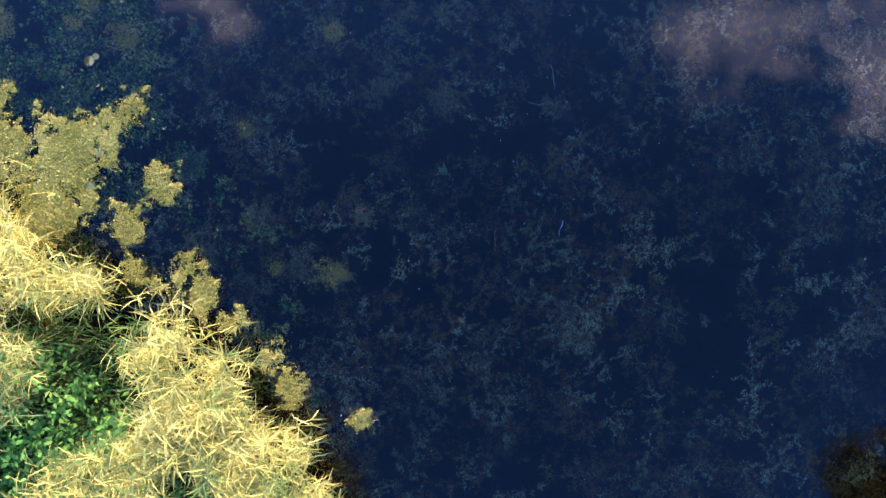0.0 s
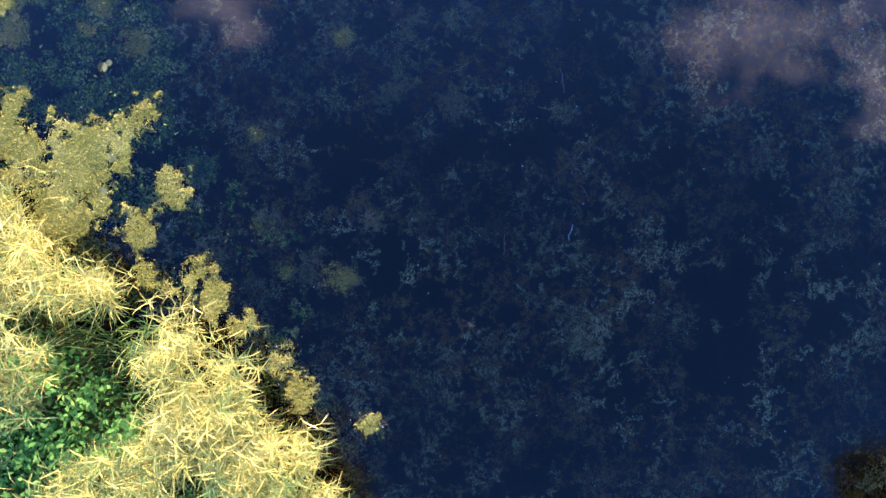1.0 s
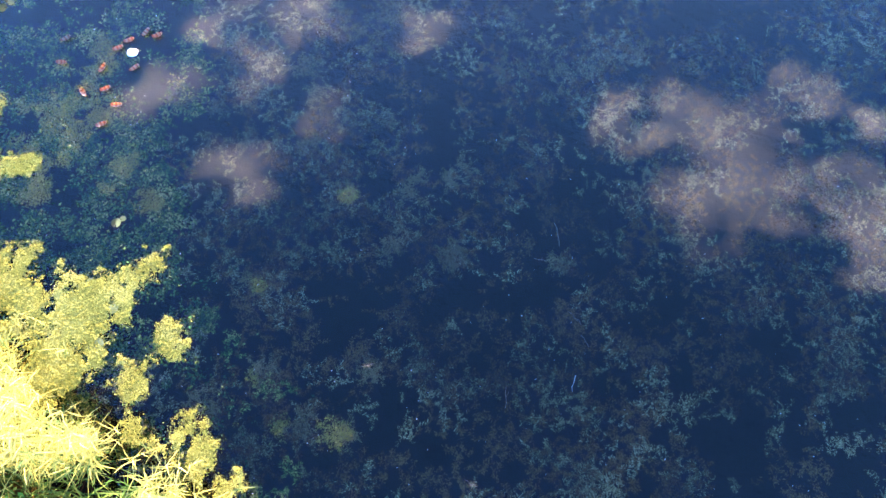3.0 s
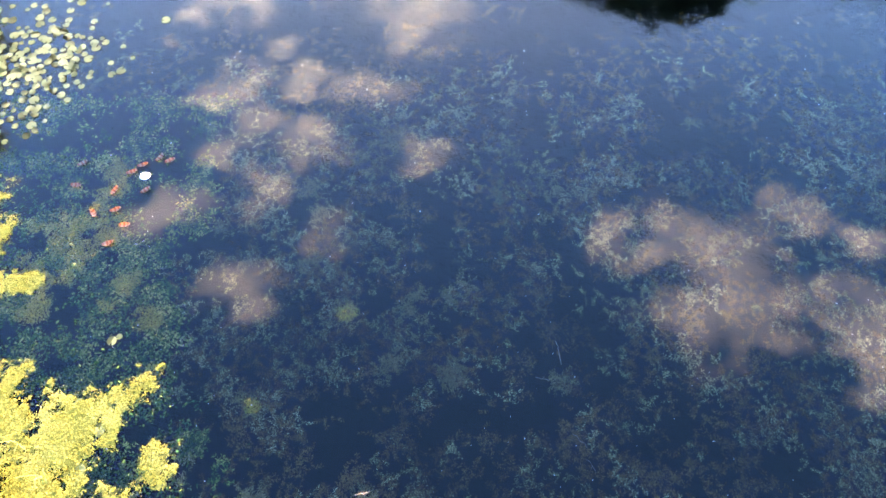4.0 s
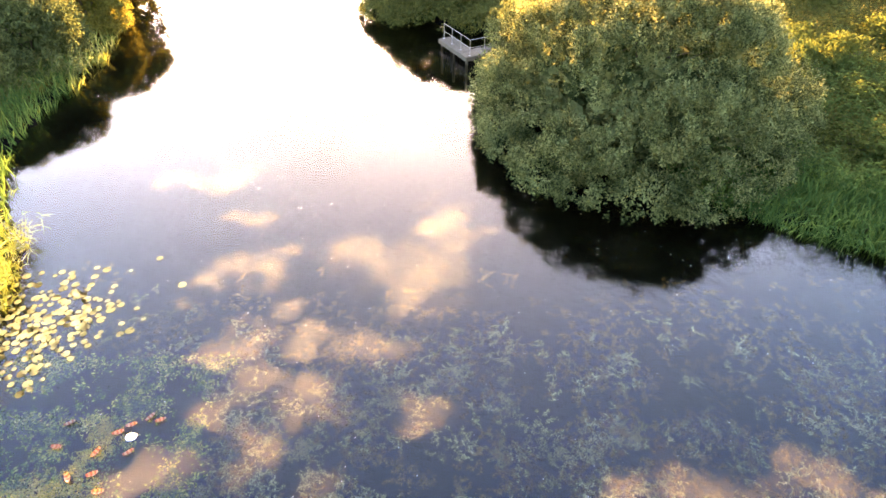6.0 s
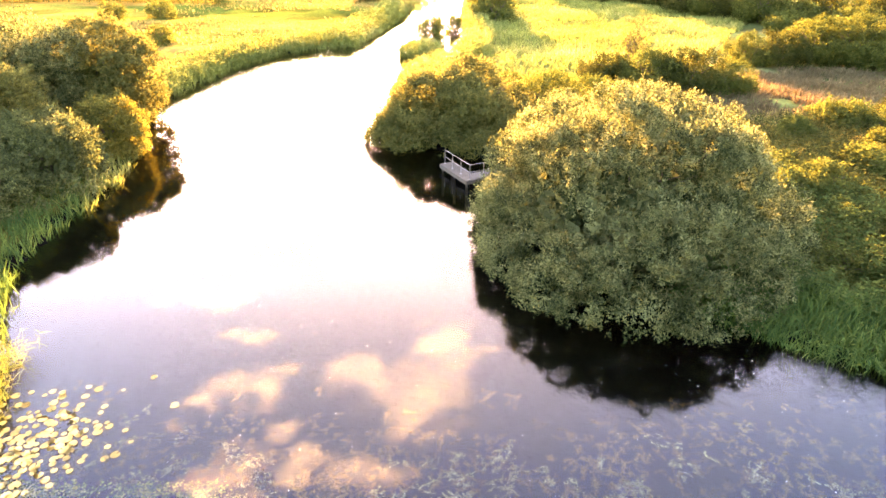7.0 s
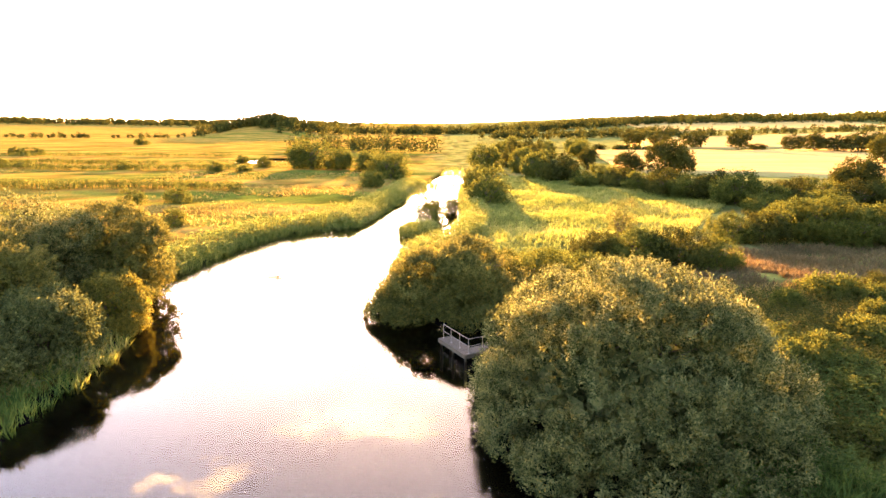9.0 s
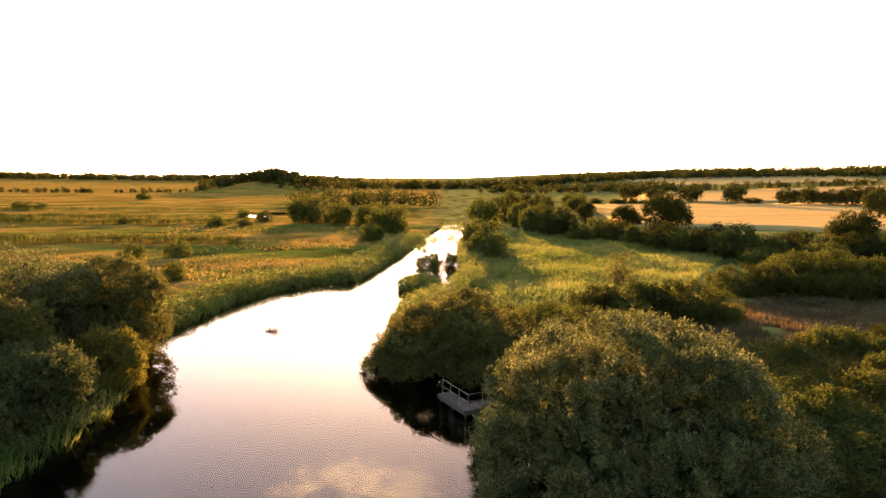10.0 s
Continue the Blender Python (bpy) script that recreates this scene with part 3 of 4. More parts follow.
# ---------------------------------------------------------------- large bushes and trees by the water
tree("willow_bush", 3, (8.5, 25.3, 0.0), 8.2, 9.3, 7.4, 300000, 0.118, 0.054, M_WILLOW, "big rounded grey-green willow bush leaning over the water", "bush", -6.0, 150, 0.13, 6, 0.16, square=2.2)
tree("willow_bush", 4, (1.5, 42.0, 0.1), 6.8, 6.6, 5.0, 100000, 0.17, 0.08, M_OLIVE, "low spreading bush behind the jetty in shade", "bush", -4.5, 50, 0.24, 5, 0.12)
tree("willow_bush", 14, (-2.9, 40.2, 0.0), 2.5, 2.6, 2.3, 22000, 0.15, 0.08, M_OLIVE, "low bush hanging over the water beside the jetty", "bush", -1.4, 26, 0.3, 4, 0.06)
tree("willow_tree", 5, (-28.5, 40, 0.4), 4.6, 4.6, 8.7, 40000, 0.2, 0.06, M_WILLOW, "tall loose willow with upright shoots", "tree", 0.0, 30, 0.26, 5, 0.16, 0.9)
tree("alder_tree", 6, (-24.7, 43.8, 0.2), 4.3, 4.1, 7.5, 52000, 0.18, 0.1, M_OLIVE, "dense dark alder with sunlit yellow edge", "tree", -2.5, 44, 0.22, 4, 0.15)
tree("alder_bush", 13, (-21.4, 36.8, 0.1), 2.2, 2.8, 3.9, 26000, 0.15, 0.08, M_SUNLIT_ALDER, "alder bush dipping into the river, low sun's yellow put into its leaf colour", "bush", -1.2, 30, 0.26, 4, 0.1)
tree("willow_bush", 7, (-21.5, 30.6, 0.2), 2.9, 2.9, 4.4, 34000, 0.16, 0.07, M_SALLOW, "grey-green willow bush at the water's edge", "bush", -1.5, 30, 0.26, 4, 0.1)
tree("willow_bush", 8, (-26.3, 33.5, 0.4), 4.2, 4.0, 6.4, 40000, 0.18, 0.08, M_OLIVE, "dark tangled bush among the bank trees", "bush", -1.0, 34, 0.25, 4, 0.12)
tree("willow_bush", 9, (-22.6, 26.8, 0.3), 2.8, 2.6, 3.3, 30000, 0.15, 0.07, M_SALLOW, "low pale green willow above the reeds", "bush", -1.2, 26, 0.26, 4, 0.1)
tree("bank_tree", 10, (19.8, -10.6, 0.4), 4.6, 4.6, 14.2, 26000, 0.28, 0.13, M_OLIVE, "tall leafy tree on the bank behind", "tree", 1.5, 30, 0.26, 3, 0.2)


# ---------------------------------------------------------------- soft lattice noise for scattering
def vnoise(x, y, seed):
    r = np.random.default_rng(seed).random((64, 64))
    i, j = np.floor(x).astype(int), np.floor(y).astype(int)
    u, v = x - i, y - j
    u, v = u * u * (3 - 2 * u), v * v * (3 - 2 * v)
    a, b = r[i % 64, j % 64], r[(i + 1) % 64, j % 64]
    c, d = r[i % 64, (j + 1) % 64], r[(i + 1) % 64, (j + 1) % 64]
    return (a * (1 - u) + b * u) * (1 - v) + (c * (1 - u) + d * u) * v


def fbm(x, y, scale, seed, octaves=4):
    total, amp, norm = 0.0, 1.0, 0.0
    for o in range(octaves):
        total = total + amp * vnoise(x * scale * 2 ** o + 17 * o, y * scale * 2 ** o + 5 * o, seed + o)
        norm += amp
        amp *= 0.55
    return total / norm


def scatter(rng, n, x0, x1, y0, y1, lo, hi):
    """Points whose distance to the river's edge (positive in the water) lies between lo and hi."""
    p = rng.uniform((x0, y0), (x1, y1), (n, 2))
    d = inside_depth(p, RIVER)
    p = p[(d > lo) & (d < hi)]
    return p


def with_z(p, off=0.0):
    return np.column_stack([p, np.maximum(land(p[:, 0], p[:, 1]), -0.25) + off])


def reeds(name, seed, p, h, per, length, width, mat, label, category="reeds", lean=0.12, droop=0.8, top=0.35, bow=(0, 0)):
    """Reed stems with long blades that arch out of them on all sides."""
    rng = np.random.default_rng(seed)
    foot = with_z(p)
    n = len(foot)
    H = h * rng.uniform(0.7, 1.15, (n, 1))
    leanv = np.column_stack([rng.normal(0, lean, (n, 2)) + np.array(bow), np.ones(n)])
    leanv = unit(leanv)
    co1, f1 = blade_arrays(foot, leanv, np.zeros(n), H.ravel() * 1.05, np.full(n, width * 0.7), rng)
    at = rng.uniform(top, 1.0, (n, per, 1))
    base = (foot[:, None, :] + leanv[:, None, :] * H[:, None, :] * at).reshape(-1, 3)
    a = rng.uniform(0, math.tau, n * per)
    rise = rng.uniform(0.15, 0.95, n * per)
    D = np.column_stack([np.cos(a), np.sin(a), rise])
    co2, f2 = blade_arrays(base, D, rng.uniform(0.3, 1.2, n * per) * droop, length * rng.uniform(0.6, 1.3, n * per), width * rng.uniform(0.7, 1.3, n * per), rng)
    ob = new(name, mesh_np(name, np.concatenate([co1, co2]), np.concatenate([f1, f2 + len(co1)]), mat))
    return tagged(ob, label, category, kind="stuff")


def tufts(name, seed, p, per, length, width, mat, label, category="grass", droop=0.6):
    """Tufts of blades that fan out of the ground."""
    rng = np.random.default_rng(seed)
    foot = np.repeat(with_z(p, -0.03), per, 0)
    n = len(foot)
    foot[:, :2] += rng.normal(0, length * 0.12, (n, 2))
    a = rng.uniform(0, math.tau, n)
    out = rng.uniform(0.1, 0.7, n)
    D = np.column_stack([np.cos(a) * out, np.sin(a) * out, np.ones(n)])
    co, f = blade_arrays(foot, D, rng.uniform(0.2, 1.2, n) * droop, length * rng.uniform(0.6, 1.35, n), width * rng.uniform(0.7, 1.3, n), rng)
    ob = new(name, mesh_np(name, co, f, mat))
    return tagged(ob, label, category, kind="stuff")


def herbs(name, seed, p, h, size, mat, label, per=16):
    """Leafy herbs: stems hidden under tiers of broad leaves."""
    rng = np.random.default_rng(seed)
    foot = np.repeat(with_z(p), per, 0)
    n = len(foot)
    foot[:, 2] += h * rng.uniform(0.15, 1.0, n) * np.repeat(rng.uniform(0.6, 1.2, len(p)), per)
    foot[:, :2] += rng.normal(0, size * 0.9, (n, 2))
    a = rng.uniform(0, math.tau, n)
    D = np.column_stack([np.cos(a), np.sin(a), rng.uniform(-0.3, 0.4, n)])
    N = rng.normal(0, 0.35, (n, 3)) + np.array([0, 0, 1.0])
    ob = new(name, leaf_mesh(name, foot, D, N, size * rng.uniform(0.6, 1.3, n), size * 0.5 * rng.uniform(0.6, 1.3, n), mat))
    return tagged(ob, label, "herbs", kind="stuff")


RG = np.random.default_rng(21)

# ---------------------------------------------------------------- near left bank: dry reed bed with green herbs under it
HOLLOWS = [(-8.1, -1.2, 0.75), (-7.1, -1.8, 0.7), (-7.3, -3.5, 0.8), (-5.4, -2.8, 0.4), (-8.6, -2.0, 0.6)]


def hollow(p):
    """How deep each point lies in a green hollow of the reed bed."""
    return sum(0.2 * np.exp(-(np.hypot(p[:, 0] - x, p[:, 1] - y) / r) ** 2) for x, y, r in HOLLOWS)


p = scatter(RG, 30000, -18, 4, -12, 3.5, -9.0, 1.1)
d = inside_depth(p, RIVER)
patch = fbm(p[:, 0], p[:, 1], 0.6, 3) - hollow(p)
edge = fbm(p[:, 0], p[:, 1], 0.9, 5)
keep = (patch > 0.44) & (d < -0.35 + 3.4 * (edge - 0.15)) & (RG.random(len(p)) > 0.6 * smooth(d, -0.2, 1.0))
reeds("reed_bed", 31, p[keep], 1.75, 14, 0.5, 0.017, M_REED, "tall sunlit straw-yellow reeds crowding the near bank", bow=(0.22, 0.16))
p = scatter(RG, 5000, -14, 2, -11, 3.0, 0.1, 1.9)
keep = (fbm(p[:, 0], p[:, 1], 1.2, 11) > 0.5) & (RG.random(len(p)) > 0.35 + 0.5 * smooth(inside_depth(p, RIVER), 0.4, 1.9))
reeds("water_reeds", 47, p[keep], 0.9, 7, 0.4, 0.02, M_REED, "thin outer reeds standing loosely in the water", "reeds", 0.25)
p = scatter(RG, 12000, -18, 4, -12, 3.5, -9.0, -0.9)
keep = (fbm(p[:, 0], p[:, 1], 0.6, 3) - hollow(p) < 0.46) & (p[:, 1] < -1.0)
herbs("bank_herbs", 32, p[keep], 1.55, 0.14, M_HERB, "deep green leafy herbs between the reeds", 14)
p = scatter(RG, 7000, -18, 4, -12, 3.5, -9.0, 0.3)
keep = fbm(p[:, 0], p[:, 1], 0.6, 3) - 2 * hollow(p) < 0.52
tufts("bank_sedge", 33, p[keep], 8, 1.0, 0.028, M_SEDGE, "blue-green sedge in hollows of the reed bed")
p = np.concatenate([RG.normal((-14.0, 12.6), (0.35, 1.0), (130, 2)), RG.normal((-14.8, 15.4), (0.3, 0.5), (70, 2)), RG.normal((-13.2, 9.6), (0.3, 0.7), (60, 2))])
reeds("water_reeds", 53, p, 1.4, 7, 0.42, 0.02, M_MEADOW, "tall pale reeds leaning over the lily pads", "reeds", 0.3, 1.1, 0.3, (0.3, 0.0))
# bank further on, below the trees
p = scatter(RG, 15000, -26, -8, 3, 27, -3.5, 0.5)
keep = (p[:, 1] < 16.5) & (fbm(p[:, 0], p[:, 1], 0.55, 8) > 0.52) & (inside_depth(p, RIVER) < -1.4 + 3.2 * fbm(p[:, 0], p[:, 1], 0.5, 9))
reeds("reed_bed", 34, p[keep], 1.5, 6, 0.45, 0.036, M_REED, "pale reeds standing along the bank by the lily pads")
p = scatter(RG, 7000, -27, -9, 3, 32, -4.5, 0.2)
tufts("bank_sedge", 35, p, 6, 1.0, 0.04, M_SEDGE, "green sedge at the foot of the bank trees", "sedge")
# right bank round the big willow
p = scatter(RG, 12000, 9, 30, 10, 27, -3.0, 0.35)
tufts("bank_sedge", 36, p, 7, 1.1, 0.035, M_SEDGE, "long green sedge hanging over the water's edge", "sedge")
p = scatter(RG, 900, 9, 20, 12, 19, -0.6, 0.9)
reeds("water_reeds", 37, p, 1.3, 5, 0.4, 0.03, M_SEDGE, "thin green reeds standing in the shallows", "reeds", 0.2)
p = scatter(RG, 16000, 13, 36, 10, 40, -14.0, -1.8)
p = p[fbm(p[:, 0], p[:, 1], 0.5, 27) > 0.4]
herbs("nettles", 49, p, 1.1, 0.17, M_NETTLE, "coarse dark green nettles and docks on the bank", 12)
p = scatter(RG, 9500, 12, 42, 20, 43, -40, -5)
herbs("bank_herbs", 38, p, 1.0, 0.2, M_DARK, "rough green herbs and nettles behind the willow", 8)
p = RG.uniform((20, 41), (56, 63), (9000, 2))
p = p[fbm(p[:, 0], p[:, 1] * 1.6, 0.13, 19) + 0.012 * np.hypot(p[:, 0] - 38, (p[:, 1] - 52) * 1.3) < 0.74]
tufts("dry_grass", 45, p, 6, 0.7, 0.05, M_BLEACH, "bleached dry grass in a clearing beyond the willow")
p = scatter(RG, 6000, 10, 46, 24, 45, -50, -4)
tufts("rough_grass", 39, p, 5, 0.8, 0.05, M_STRAW, "rough half-dry grass behind the willow bush")
# grass that hangs into the water along the far left bank
p = scatter(RG, 26000, -32, -4, 28, 125, -1.6, 0.55)
tufts("bank_grass", 46, p, 6, 0.95, 0.07, M_MEADOW, "soft grass hanging down the far bank into the water")
# far banks
p = scatter(RG, 34000, -40, -4, 44, 135, -4.5, 0.5)
reeds("reed_bed", 40, p, 1.35, 5, 0.6, 0.07, M_MEADOW, "dense green-gold reeds along the far bank")
p = scatter(RG, 14000, -8, 12, 50, 125, -4.0, 0.0)
reeds("reed_bed", 41, p, 1.5, 4, 0.65, 0.07, M_MEADOW, "green-gold reeds beside the narrowing river")
p = RG.uniform((-9, 112), (8, 190), (6000, 2))
keep = (inside_depth(p, RIVER) > -0.3) & (fbm(p[:, 0], p[:, 1] * 0.6, 0.22, 23) + 0.22 * smooth(p[:, 1], 130, 190) > 0.6)
reeds("reed_clumps", 48, p[keep], 1.2, 4, 0.5, 0.07, M_MEADOW, "reed clumps breaking up the far end of the river")
p = RG.uniform((-6, 66), (0.2, 79), (2600, 2))
keep = ((p[:, 0] + 2.9) / 2.6) ** 2 + ((p[:, 1] - 72.5) / 5.0) ** 2 < 1
reeds("reed_island", 42, p[keep], 1.3, 4, 0.5, 0.06, M_MEADOW, "small reed island in the middle of the stream")
p = RG.uniform((-4, 42), (52, 150), (48000, 2))
d = inside_depth(p, RIVER)
keep = (d < -2.5) & (p[:, 0] < 12 + (p[:, 1] - 42) * 0.62) & (p[:, 0] < 62 - (p[:, 1] - 60) * 0.35)
tufts("meadow_grass", 43, p[keep], 4, 0.75, 0.055, M_MEADOW, "tall yellow-green meadow grass lit by the low sun")
p = RG.uniform((-150, 55), (-12, 235), (40000, 2))
d = inside_depth(p, RIVER)
keep = (d < -3.5) & (inside_depth(p, POND) < -1) & (fbm(p[:, 0], p[:, 1] * 2.5, 0.03, 15) > 0.47)
tufts("straw_grass", 44, p[keep], 3, 0.5, 0.1, M_STRAW, "dry ochre grass of the wide wet meadow")


def strip(seed, a, b, wide, n):
    rng = np.random.default_rng(seed)
    u = rng.uniform(0, 1, (n, 1))
    q = np.array(a) * (1 - u) + np.array(b) * u
    q[:, 1] += rng.normal(0, wide, n) + 2.5 * np.sin(q[:, 0] * 0.08)
    return q


for s, (a, b, wide, n) in enumerate([((-210, 182), (-62, 176), 1.5, 2600), ((-230, 207), (-95, 203), 1.6, 2200), ((-110, 128), (-40, 118), 2.0, 1500), ((-330, 262), (-90, 255), 2.0, 2400)]):
    reeds("ditch_reeds", 50 + s, strip(60 + s, a, b, wide, n), 1.7, 3, 0.9, 0.16, M_SHRUB, "dark green reed line along a meadow ditch")

# ---------------------------------------------------------------- shrubs and trees of the valley: a few kinds, grown to size
def shrub_kind(name, seed, at, w, h, leaves, length, width, mat, label, group, bumps=22, base=-0.25, category="shrub"):
    return tree(name, seed, (at[0], at[1], ground_z(*at) - 0.1), w, w, h, leaves, length, width, mat, label, category, base * h, bumps, 0.3, 4, 0.05 * w, 0.5, group)


def grow(kind, size, places, seed):
    """Copies of one kind at (x, y, half width, height)."""
    rng = np.random.default_rng(seed)
    w0, h0 = size
    for x, y, w, h in places:
        m = Matrix.Translation((x, y, max(ground_z(x, y), 0.0) - 0.1)) @ Matrix.Rotation(rng.uniform(0, math.tau), 4, "Z") @ Matrix.Diagonal((w / w0, w / w0, h / h0, 1))
        copy_thing(kind, m)


mid_a = shrub_kind("shrub", 71, (39.7, 67.0), 4.1, 4.2, 16000, 0.2, 0.1, M_SHRUB, "rounded dark green shrub beyond the rough grass", "scrub behind the willow", 30)
grow(mid_a, (4.1, 4.2), [(31.9, 65.4, 2.8, 2.9), (42.9, 65.4, 4.5, 4.6), (44.8, 62.3, 3.7, 4.1), (18.3, 54.6, 3.2, 2.8), (24.4, 52.4, 2.5, 2.6)], 1)
grow(mid_a, (4.1, 4.2), [(7.0, 43.5, 3.2, 3.2), (10.8, 44.0, 3.4, 3.0), (8.6, 50.0, 3.0, 2.2), (4.5, 48.0, 2.8, 2.4)], 12)
mid_b = shrub_kind("shrub", 72, (21.5, 53.5), 3.4, 3.2, 14000, 0.2, 0.1, M_DARK, "low dark bramble thicket in shade", "scrub behind the willow", 30)
grow(mid_b, (3.4, 3.2), [(15.2, 56.9, 2.9, 2.3), (35.3, 65.4, 3.2, 3.2), (50.5, 60.0, 4.2, 3.6), (47, 71, 4.0, 3.8), (32.1, 42.9, 1.3, 1.9)], 2)
low_a = shrub_kind("bramble", 73, (20.5, 30.0), 2.0, 1.5, 9000, 0.15, 0.08, M_SHRUB, "low green bramble hummock with sunlit top", "brambles on the bank", 22, -0.4, "bramble")
rngl = np.random.default_rng(33)
spots = scatter(rngl, 260, 13, 40, 20, 43, -60, -4.5)
spots = spots[np.hypot(spots[:, 0] - 7.7, (spots[:, 1] - 23.2) * 1.1) > 8.2][:46]
grow(low_a, (2.0, 1.5), [(x, y, rngl.uniform(0.8, 2.6), rngl.uniform(0.7, 1.7)) for x, y in spots], 3)
sap = tree("sapling", 74, (18.3, 61.3, 0.5), 1.9, 1.9, 5.4, 2600, 0.16, 0.07, M_OLIVE, "thin upright willow sapling with sparse leaves", "sapling", 0.6, 12, 0.4, 9, 0.05, 1.6)

far_a = shrub_kind("shrub", 75, (7.9, 111.6), 4.1, 5.0, 7000, 0.34, 0.2, M_SHRUB, "round bush at the river bend in the sun's haze", "bushes along the river", 24)
grow(far_a, (4.1, 5.0), [(7.6, 97.9, 3.4, 4.2), (-15.2, 125, 2.6, 3.2), (-13.0, 146, 5.1, 6.5), (-40, 181.7, 7.0, 8.0), (-31.8, 181.7, 4.4, 6.0), (-22, 176, 4.5, 5.5),
                         (12, 178, 5.0, 7.0), (-14, 165, 4.0, 5.0), (-1.9, 82.0, 2.0, 3.4), (1.0, 92.0, 1.2, 2.4)], 4)
hedge_a = shrub_kind("hedge_shrub", 76, (48.3, 97.9), 4.2, 5.3, 9000, 0.3, 0.17, M_SHRUB, "dense hedge shrub below the corn field", "field hedge", 26)
grow(hedge_a, (4.2, 5.3), [(21.2, 166.2, 3.5, 6.8), (23.1, 148.2, 4.3, 6.6), (35.1, 133.6, 3.9, 4.2), (39.1, 118.5, 3.6, 3.7), (44.1, 107.2, 3.8, 4.3), (51.4, 95.8, 3.7, 4.1),
                           (63.2, 100.8, 4.1, 4.4), (75.5, 103.1, 3.7, 3.8), (46.9, 86.5, 3.4, 2.9), (80, 97, 4.5, 4.2), (56, 88, 3.6, 3.4), (30, 128, 3.0, 3.5)], 5)
hedge_b = shrub_kind("hedge_shrub", 77, (46.9, 103.1), 3.9, 5.0, 9000, 0.3, 0.17, M_DARK, "dark hawthorn shrub in the field hedge", "field hedge", 26)
grow(hedge_b, (3.9, 5.0), [(21.7, 189.3, 3.6, 8.5), (26.9, 140.5, 4.6, 6.5), (37.0, 125.0, 3.7, 4.0), (41.1, 111.6, 3.9, 4.6), (58.0, 99.3, 3.9, 4.2), (68, 96, 4.2, 4.0), (72, 88, 4.0, 4.2), (64, 78, 4.2, 4.4),
                           (58, 72, 4.0, 4.0), (86, 108, 4.5, 4.2), (25, 175, 4.5, 7.0), (30, 205, 5.0, 8.0)], 6)
meadow_bush = shrub_kind("meadow_bush", 78, (-44.8, 100.0), 2.3, 2.6, 5000, 0.2, 0.11, M_SHRUB, "small round bush alone in the wet meadow", "meadow bushes", 20)
grow(meadow_bush, (2.3, 2.6), [(-50.3, 95.8, 2.1, 2.3), (-34.2, 74.5, 1.6, 2.2), (-179.8, 266.6, 3.1, 3.3), (-185.8, 266.6, 3.1, 3.3), (-189.9, 266.6, 2.5, 3.5), (-137.5, 186.7, 2.0, 2.8), (-128, 184.2, 2.1, 2.3),
                               (-94.5, 177, 1.9, 2.5), (-64.1, 168.3, 2.4, 3.0), (-70.2, 209.6, 2.3, 2.8), (-56, 168.3, 2.4, 2.2), (-56.6, 189.3, 2.6, 3.4), (-210, 420, 5, 5)], 7)
oak = tree("field_tree", 79, (47.8, 127.3, 0.4), 4.9, 4.9, 10.3, 13000, 0.36, 0.2, M_DARK, "dark spreading tree standing above the hedge", "tree", 0.8, 34, 0.26, 3, 0.25, 0.4, "field trees")
grow(oak, (4.9, 10.3), [(71.2, 103.1, 4.0, 7.6), (44.1, 143.5, 3.4, 7.1), (42.4, 177, 2.8, 6.7)], 8)
round_tree = tree("field_tree", 80, (153.8, 315.5, ground_z(153.8, 315.5)), 5.7, 5.7, 10.4, 5000, 0.6, 0.4, M_DARK, "lone round tree in the corn field", "tree", 1.6, 24, 0.28, 2, 0.3, 0.4, "field trees")
grow(round_tree, (5.7, 10.4), [(143.6, 347.3, 6.4, 9.2), (173.9, 301.7, 5.3, 8.0), (184.4, 301.7, 6.0, 8.8), (187.7, 289, 5.9, 7.6), (190.6, 277.3, 7.0, 9.4), (145, 197.5, 5.1, 9.7), (120.9, 386.3, 6.9, 9.4),
                               (141.3, 397.4, 6.4, 7.4), (205, 285, 6.5, 8.5), (163, 315.5, 4.7, 3.6)], 9)
grow(far_a, (4.1, 5.0), [(66, 300, 6, 7), (58, 255, 5, 6.5), (40, 240, 5, 7), (30, 260, 6, 8), (22, 230, 5, 7)], 10)


# ---------------------------------------------------------------- far woods and hedge lines
def far_wood(name, seed, a, b, wide, n, h, label, leaf=3.0):
    """A belt of distant trees: crowns of coarse leaf clumps on the ground between a and b."""
    rng = np.random.default_rng(seed)
    u = rng.uniform(0, 1, n)
    x = a[0] + (b[0] - a[0]) * u + rng.normal(0, wide, n)
    y = a[1] + (b[1] - a[1]) * u + rng.normal(0, wide, n)
    z = land(x, y)
    hh = h * rng.uniform(0.6, 1.2, n)
    per = 46
    v = unit(rng.normal(size=(n, per, 3)))
    c = np.stack([x, y, z + hh * 0.55], 1)[:, None, :]
    r = np.stack([hh * 0.45, hh * 0.45, hh * 0.5], 1)[:, None, :]
    P = (c + v * r * rng.uniform(0.6, 1.05, (n, per, 1))).reshape(-1, 3)
    k = len(P)
    D = rng.normal(size=(k, 3))
    N = unit(v.reshape(-1, 3) + rng.normal(0, 0.5, (k, 3)))
    ob = new(name, leaf_mesh(name, P, D, N, leaf * rng.uniform(0.6, 1.3, k), leaf * 0.7 * rng.uniform(0.6, 1.3, k), M_DARK))
    return tagged(ob, label, "wood", kind="stuff")


